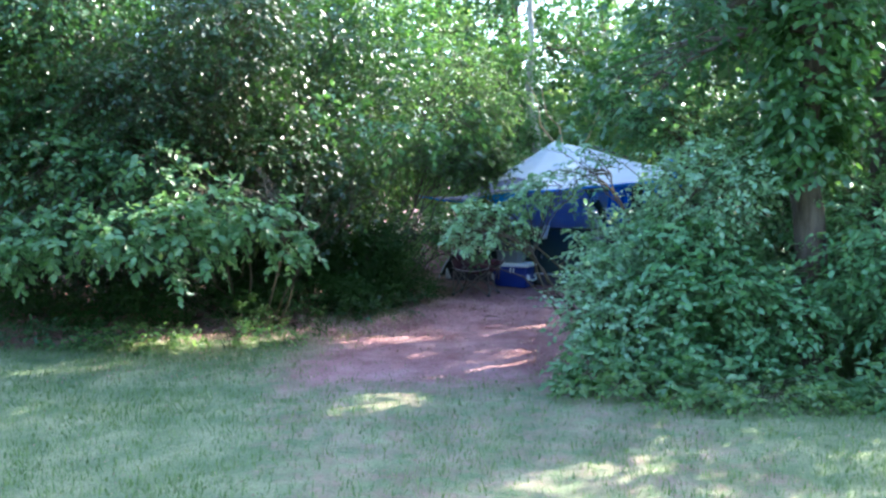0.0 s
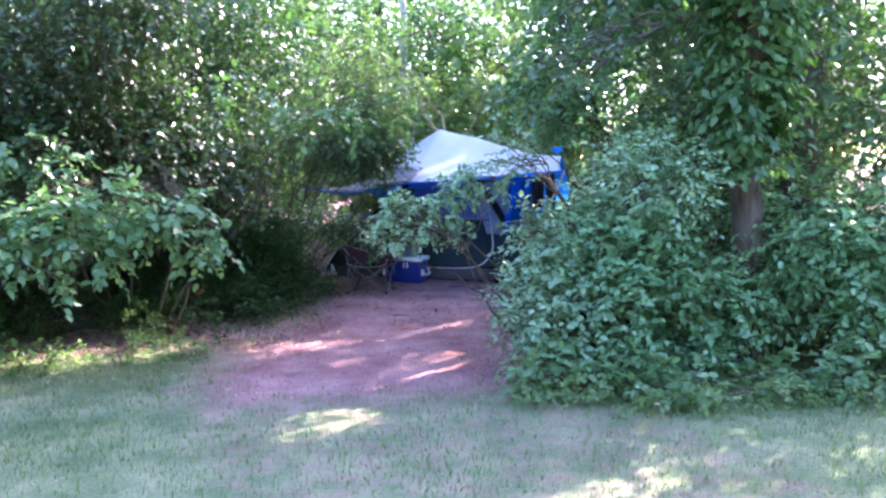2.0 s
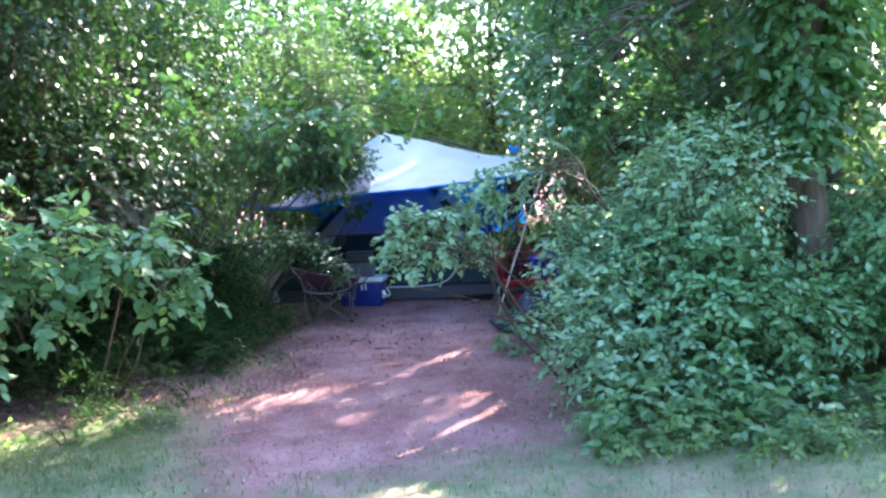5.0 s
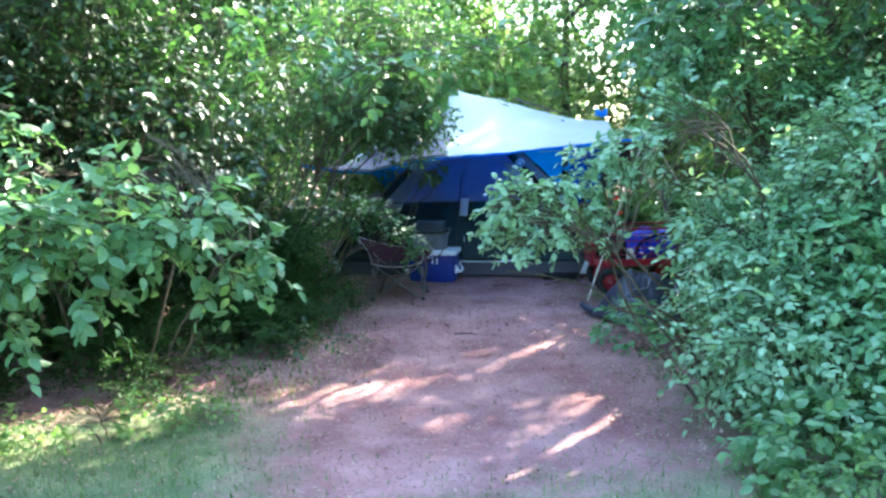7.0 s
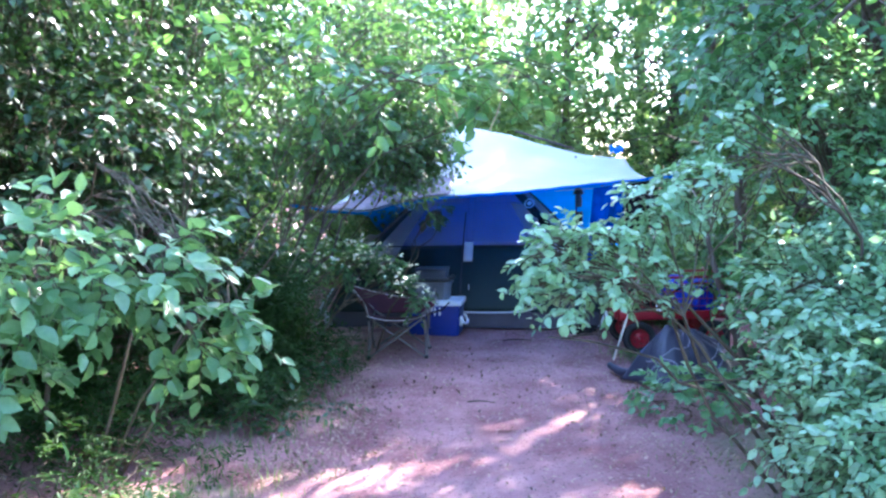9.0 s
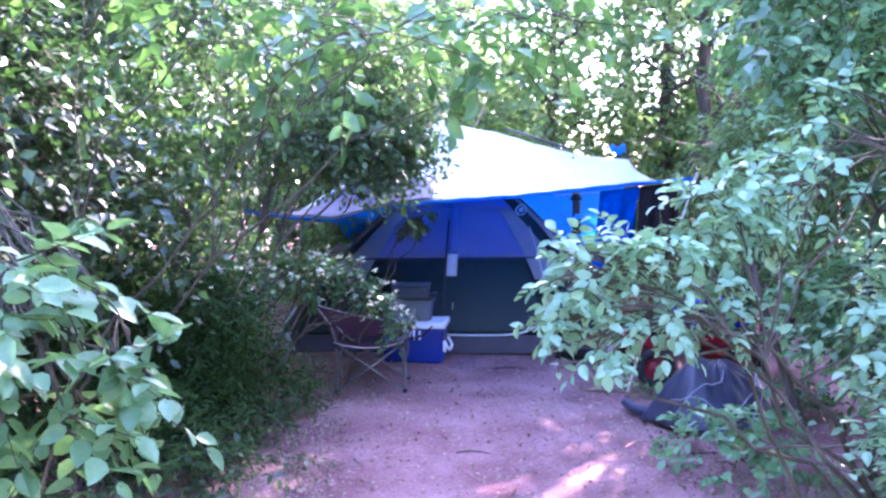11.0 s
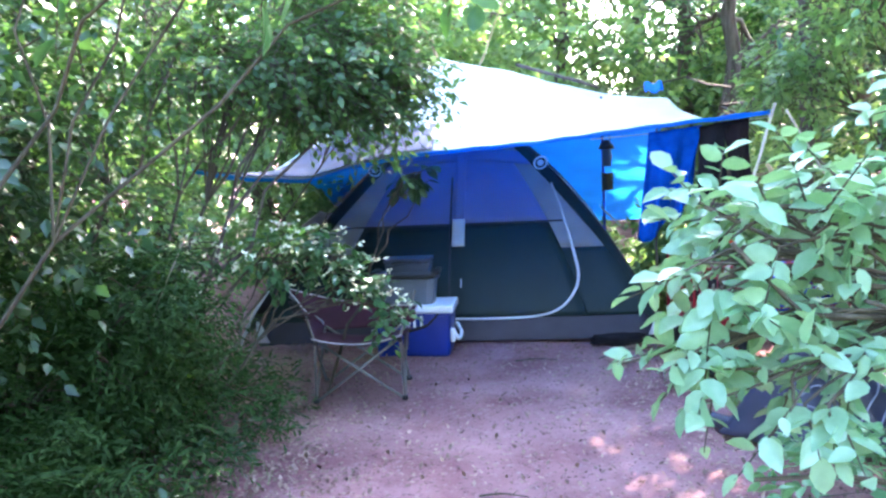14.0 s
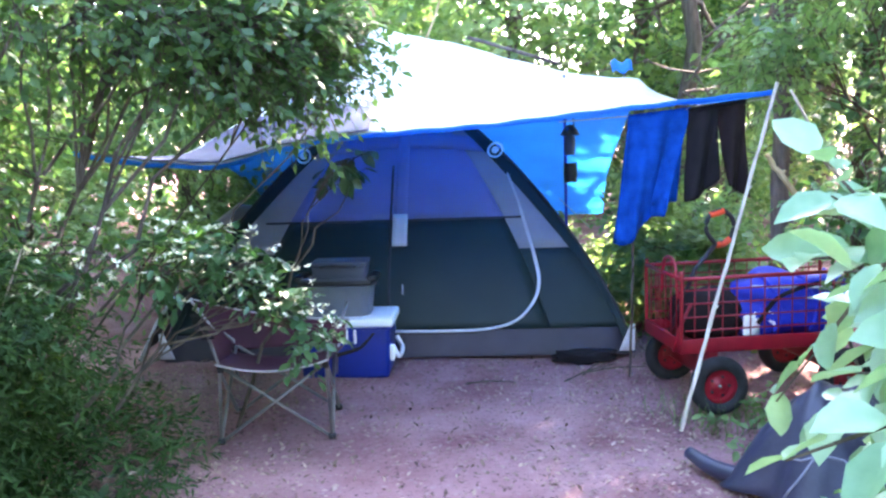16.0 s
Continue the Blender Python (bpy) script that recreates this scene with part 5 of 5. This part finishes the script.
# ---- cool box and boxes ----
def build_boxes():
    m = pose(1.11, 13.27, 0.085, 0, 0, -27)
    co = thing("cool_box", m, "blue plastic cool box with a white lid, standing before the tent", "cool box")
    part("body", box_bm((0.56, 0.36, 0.32), (-0.04, 0, 0.165), 0.03, 0.93, 3), COOLER_BLUE, co)
    part("lid", box_bm((0.60, 0.39, 0.055), (-0.04, 0, 0.352), 0.018, 1.0, 3), COOLER_WHITE, co, "white lid")
    part("rim", box_bm((0.575, 0.372, 0.022), (-0.04, 0, 0.318), 0.006), COOLER_BLUE, co)
    for sx in (-1, 1):
        hx = -0.04 + sx * 0.285
        p = curved([(hx, -0.12, 0.20), (hx + sx * 0.035, -0.11, 0.13), (hx + sx * 0.035, 0.11, 0.13), (hx, 0.12, 0.20)], 6)
        tube("handle", p, 0.014, COOLER_WHITE, co, label="white carrying handle")
        part("hinge_boss", box_bm((0.03, 0.05, 0.10), (hx, -0.14, 0.16), 0.012), COOLER_WHITE, co)
    for x in (-0.02, 0.03):
        part("latch", box_bm((0.018, 0.014, 0.085), (x, -0.188, 0.27), 0.005), COOLER_WHITE, co)
    tub = thing("storage_tub", m @ pose(-0.08, 0.0, 0.381), "clear plastic storage tub with a dark tray on it", "storage box")
    bm = bmesh.new()
    rings = []
    for sx, sy, z in ((0.19, 0.13, 0.0), (0.21, 0.145, 0.17), (0.226, 0.16, 0.172), (0.226, 0.16, 0.185), (0.205, 0.14, 0.185), (0.18, 0.12, 0.008)):
        ring = []
        for k in range(24):
            a = 2 * math.pi * (k + 0.5) / 24
            ca, sa = math.cos(a), math.sin(a)
            q = 1 / (abs(ca) ** 6 + abs(sa) ** 6) ** (1 / 6)
            ring.append(bm.verts.new((sx * ca * q, sy * sa * q, z)))
        rings.append(ring)
    for a, b in zip(rings, rings[1:]):
        for k in range(24):
            bm.faces.new((a[k], a[(k + 1) % 24], b[(k + 1) % 24], b[k]))
    bm.faces.new(list(reversed(rings[0])))
    bm.faces.new(rings[-1])
    part("body", bm, TUB_CLEAR, tub)
    part("contents", box_bm((0.09, 0.09, 0.09), (0.12, -0.02, 0.06), 0.02), YELLOW, tub, "yellow packet seen through the side")
    part("contents", box_bm((0.14, 0.14, 0.12), (-0.06, 0.01, 0.072), 0.03), GREY_LID, tub)
    tray = thing("tray", m @ pose(-0.09, 0.0, 0.568), "black plastic tray with raised ends", "tray")
    part("base", box_bm((0.44, 0.28, 0.03), (0, 0, 0.016), 0.008), BLACK_PLASTIC, tray)
    for sx in (-1, 1):
        part("grip", box_bm((0.05, 0.2, 0.035), (0.225 * sx, 0, 0.036), 0.012), BLACK_PLASTIC, tray)
    part("rim", box_bm((0.40, 0.012, 0.02), (0, -0.135, 0.04), 0.004), GREY_LID, tray)
    box = thing("tool_box", m @ pose(-0.07, 0.02, 0.600), "grey plastic box with a dark handle", "box")
    part("body", box_bm((0.33, 0.20, 0.075), (0, 0, 0.038), 0.012, 0.95), GREY_LID, box)
    part("lid", box_bm((0.34, 0.21, 0.03), (0, 0, 0.091), 0.01), GREY_LID, box)
    tube("handle", curved([(-0.10, -0.11, 0.07), (-0.09, -0.13, 0.085), (0.09, -0.13, 0.085), (0.10, -0.11, 0.07)], 5), 0.006, BLACK_PLASTIC, box)


build_boxes()


# ---- garden cart ----
CART_M = pose(2.36, 11.73, 0.05, 0, 0, -17.5)


def build_cart():
    cart = thing("garden_cart", CART_M, "red steel mesh garden cart loaded with blue bags", "cart")
    L, W = 1.04, 0.52
    part("bed", box_bm((L, W, 0.025), (L / 2, W / 2, 0.33), 0.006), RED_PAINT, cart)
    for y in (0.0, W):
        part("bed_rail", box_bm((L, 0.02, 0.075), (L / 2, y, 0.36), 0.006), RED_PAINT, cart)
    for x in (0.0, L):
        part("bed_rail", box_bm((0.02, W, 0.075), (x, W / 2, 0.36), 0.006), RED_PAINT, cart)
    long_rod = tube("rail_rod", [(0.02, 0, 0), (L / 2, 0, 0), (L - 0.02, 0, 0)], 0.0045, RED_PAINT, cart, 6)
    rods = [(0, z) for z in (0.44, 0.51, 0.58, 0.65)] + [(W, z) for z in (0.44, 0.51, 0.58, 0.65)]
    long_rod.matrix_local = pose(0, rods[0][0], rods[0][1])
    for y, z in rods[1:]:
        ob = new("rail_rod", long_rod.data)
        ob.parent, ob.matrix_local = cart, pose(0, y, z)
    up = tube("upright_rod", [(0, 0, 0.39), (0, 0, 0.55), (0, 0, 0.71)], 0.0035, RED_PAINT, cart, 6)
    up.matrix_local = pose(0.07, 0, 0)
    for y in (0, W):
        for k in range(13):
            if y or k:
                ob = new("upright_rod", up.data)
                ob.parent, ob.matrix_local = cart, pose(0.07 + 0.075 * k, y, 0)
    for k in range(6):
        ob = new("upright_rod", up.data)
        ob.parent, ob.matrix_local = cart, pose(0, 0.07 + 0.075 * k, 0)
    for y in (0, W):
        tube("top_rail", [(0, y, 0.71), (L, y, 0.71)], 0.011, RED_PAINT, cart)
    for x in (0, L):
        tube("top_rail", [(x, 0, 0.71), (x, W, 0.71)], 0.011, RED_PAINT, cart)
        for y in (0, W):
            tube("corner_post", curved([(x, y, 0.34), (x, y, 0.70), (x, y * 0.96 + 0.01, 0.745)], 5), 0.011, RED_PAINT, cart)
    tube("end_brace", [(-0.03, 0.03, 0.33), (0.0, 0.03, 0.45), (0.06, 0.02, 0.58)], 0.009, RED_PAINT, cart)
    tube("end_hoop", curved([(0.0, 0.05, 0.60), (0.0, 0.10, 0.78), (0.0, 0.24, 0.78), (0.0, 0.28, 0.6)], 6), 0.010, RED_PAINT, cart)
    for x in (0.17, 0.86):
        tube("axle", [(x, -0.09, 0.165), (x, W + 0.09, 0.165)], 0.010, CHAIR_STEEL, cart)
        part("axle_bracket", box_bm((0.06, W, 0.15), (x, W / 2, 0.245), 0.01), RED_PAINT, cart)
        for y in (-0.07, W + 0.07):
            wheel = new("wheel")
            wheel.parent, wheel.matrix_local = cart, pose(x, y, 0.165, 90, 0, 0)
            prof = [(0.088, -0.03), (0.12, -0.042), (0.142, -0.034), (0.152, -0.012), (0.152, 0.012), (0.142, 0.034), (0.12, 0.042), (0.088, 0.03), (0.088, -0.03)]
            v, f = sweep([(0, 0, z) for _, z in prof], [r for r, _ in prof], 32)
            ang = np.linspace(0, 2 * np.pi, 32, endpoint=False)
            v = np.array([(r * math.cos(a), r * math.sin(a), z) for r, z in prof for a in ang])
            arrays("tyre", v, f, RUBBER, wheel, True, "black pneumatic tyre")
            prof = [(0.0, -0.012), (0.03, -0.024), (0.034, -0.012), (0.07, -0.006), (0.09, -0.026), (0.09, 0.026), (0.07, 0.006), (0.034, 0.012), (0.03, 0.024), (0.0, 0.012)]
            v = np.array([(r * math.cos(a), r * math.sin(a), z) for r, z in prof for a in ang])
            i, j = np.meshgrid(np.arange(len(prof) - 1), np.arange(32), indexing="ij")
            f = np.stack((i * 32 + j, i * 32 + (j + 1) % 32, (i + 1) * 32 + (j + 1) % 32, (i + 1) * 32 + j), -1).reshape(-1, 4)
            arrays("rim", v, f, RED_PAINT, wheel, True, "red steel rim")
            for q in range(5):
                a = q * 1.2566
                tube("bolt", [(0.05 * math.cos(a), 0.05 * math.sin(a), -0.016), (0.05 * math.cos(a), 0.05 * math.sin(a), 0.016)], 0.008, BLACK_PLASTIC, wheel, 6)
    tube("pull_bar", [(0.1, 0.26, 0.30), (0.02, 0.24, 0.36), (0.16, 0.22, 0.72), (0.27, 0.20, 0.86)], 0.012, BLACK_PLASTIC, cart)
    hx = [(0.27, 0.2, 0.85), (0.215, 0.2, 0.93), (0.235, 0.2, 1.01), (0.31, 0.2, 1.03), (0.365, 0.2, 0.97), (0.345, 0.2, 0.88), (0.27, 0.2, 0.85)]
    tube("pull_handle", curved(hx, 5), 0.013, BLACK_PLASTIC, cart)
    tube("handle_grip", curved(hx[2:4], 5), 0.018, ORANGE_GRIP, cart, label="orange-red grip")
    tube("handle_grip", curved([hx[5], (0.31, 0.2, 0.855), hx[6]], 5), 0.018, ORANGE_GRIP, cart, label="orange-red grip")


def lumpy(name, size, m, mat, label, category, seed, amount=0.12, cuts=3):
    """A soft, sagging bundle."""
    rng = np.random.default_rng(seed)
    bm = bmesh.new()
    bmesh.ops.create_icosphere(bm, subdivisions=cuts, radius=0.5)
    ph = rng.uniform(0, 6, 6)
    for v in bm.verts:
        p = v.co.normalized()
        q = (abs(p.x) ** 3.4 + abs(p.y) ** 3.4 + abs(p.z) ** 3.4) ** (-1 / 3.4)
        w = 1 + amount * (math.sin(5 * p.x + ph[0]) * math.sin(4 * p.y + ph[1]) + 0.5 * math.sin(11 * p.z + ph[2] + 5 * p.x))
        v.co = Vector((p.x * q * size[0] * w / 2, p.y * q * size[1] * w / 2, (p.z * q * w / 2 + 0.5) * size[2]))
    for f in bm.faces:
        f.smooth = True
    me = bpy.data.meshes.new(name)
    bm.to_mesh(me)
    bm.free()
    me.materials.append(mat)
    ob = new(name, me)
    ob.matrix_world = m
    return tagged(ob, label, category)


build_cart()
bag = thing("blue_bag", CART_M @ pose(0.70, 0.24, 0.345), "stuffed royal blue bag lying in the cart", "bag")
sack = lumpy("body", (0.66, 0.40, 0.33), pose(0, 0, 0), BAG_BLUE, "", "", 4, 0.13, 4)
sack.parent = bag
tube("strap", curved([(-0.26, -0.18, 0.1), (-0.16, -0.23, 0.25), (0.12, -0.22, 0.30), (0.24, -0.19, 0.12)], 6), 0.012, BLACK_CLOTH, bag)
tube("cord", curved([(-0.3, -0.19, 0.30), (0.0, -0.22, 0.285), (0.3, -0.19, 0.27)], 6), 0.006, LOGO, bag, label="pale turquoise cord")
for fx in (-0.18, 0.02, 0.2):
    tube("fold", curved([(fx, -0.2, 0.05), (fx + 0.03, -0.205, 0.16), (fx - 0.01, -0.15, 0.3), (fx, 0.0, 0.335)], 6), 0.012, BAG_BLUE, bag)
lumpy("cloth_roll", (0.36, 0.34, 0.26), CART_M @ pose(0.25, 0.26, 0.345), BROWN_CLOTH, "dark rolled cloth lying in the cart", "cloth", 6)
papers = thing("paper_bag", CART_M @ pose(0.44, 0.06, 0.346), "crumpled white paper bag stuck in the cart's side", "paper bag")
cloth("sheet", lambda u, v: (0.14 * u, 0.02 * math.sin(9 * u), 0.10 + 0.06 * v + 0.02 * math.sin(7 * u)), 8, 5, PAPER, papers, 0.004)
cloth("fold", lambda u, v: (-0.08 + 0.09 * u, 0.01 * math.sin(9 * u), 0.0 + 0.14 * v + 0.03 * u), 6, 5, PAPER, papers, 0.004)


# ---- covered heap and small things on the ground ----
def build_cover():
    ob = thing("vinyl_cover", pose(2.44, 10.74, 0.02), "black vinyl cover with grey seams thrown over a heap", "cover")

    def top(u, v):
        a, r = 2 * math.pi * u, v
        ca, sa = math.cos(a), math.sin(a)
        edge = 1 + 0.12 * math.sin(3 * a + 0.8) + 0.06 * math.sin(7 * a + 2)
        x, y = 0.50 * r * ca * edge - 0.02, 0.36 * r * sa * edge
        q = math.hypot((x + 0.20) / 0.42, y / 0.36) if x < -0.20 else math.hypot((x + 0.20) / 1.1, y / 0.36)
        dome = 0.45 * max(0.0, 1 - q) ** 0.75 * (1 - r ** 6)
        fold = 0.030 * abs(math.sin(4.0 * a + 3 * r)) * r + 0.016 * abs(math.sin(9 * a - 4 * r))
        crease = 0.012 * math.sin(9 * x + 6 * y + 1.0) + 0.008 * math.sin(23 * x - 15 * y) + 0.006 * math.sin(41 * y + 17 * x)
        return x, y, max(dome + (fold + crease) * (1 - 0.5 * r), 0.0) + 0.010
    cloth("sheet", top, 90, 34, VINYL, ob, 0.006)
    for a0, a1, r0, r1 in ((0.50, 0.86, 0.86, 0.62), (0.54, 0.72, 0.98, 0.25), (0.70, 0.98, 0.95, 0.55)):
        tube("seam", [np.array(top(a0 + (a1 - a0) * q, r0 + (r1 - r0) * q)) * 1.008 + (0, 0, 0.005) for q in np.linspace(0, 1, 20)], 0.005, SEAM, ob, label="grey stitched seam")
    tail = curved([(-0.36, 0.06, 0.03), (-0.43, 0.18, 0.045), (-0.46, 0.32, 0.05), (-0.48, 0.45, 0.08)], 6)
    tube("strap_tail", tail, np.linspace(0.055, 0.028, len(tail)), VINYL, ob, 10, "rolled black end of the cover")


build_cover()
heap = lumpy("dark_cloth", (0.36, 0.16, 0.07), pose(2.48, 12.80, 0.075, 0, 0, -20), BLACK_CLOTH, "black cloth dropped at the tent's corner", "cloth", 9, 0.3)
for k, (x, y, a, n) in enumerate(((2.35, 12.55, 20, 0.5), (2.5, 12.52, -10, 0.42), (2.42, 12.62, 35, 0.36), (0.6, 10.7, -30, 0.22), (1.75, 12.7, -25, 0.3))):
    c, s = math.cos(radians(a)), math.sin(radians(a))
    z = float(height(x, y)) + 0.012
    stick("fallen_twig", [(x - c * n / 2, y - s * n / 2, z), (x, y + 0.015, z + 0.008), (x + c * n / 2, y + s * n / 2, z)], 0.006, 0.003, TWIG, "dry twig lying on the trodden soil", 60 + k, "twig")
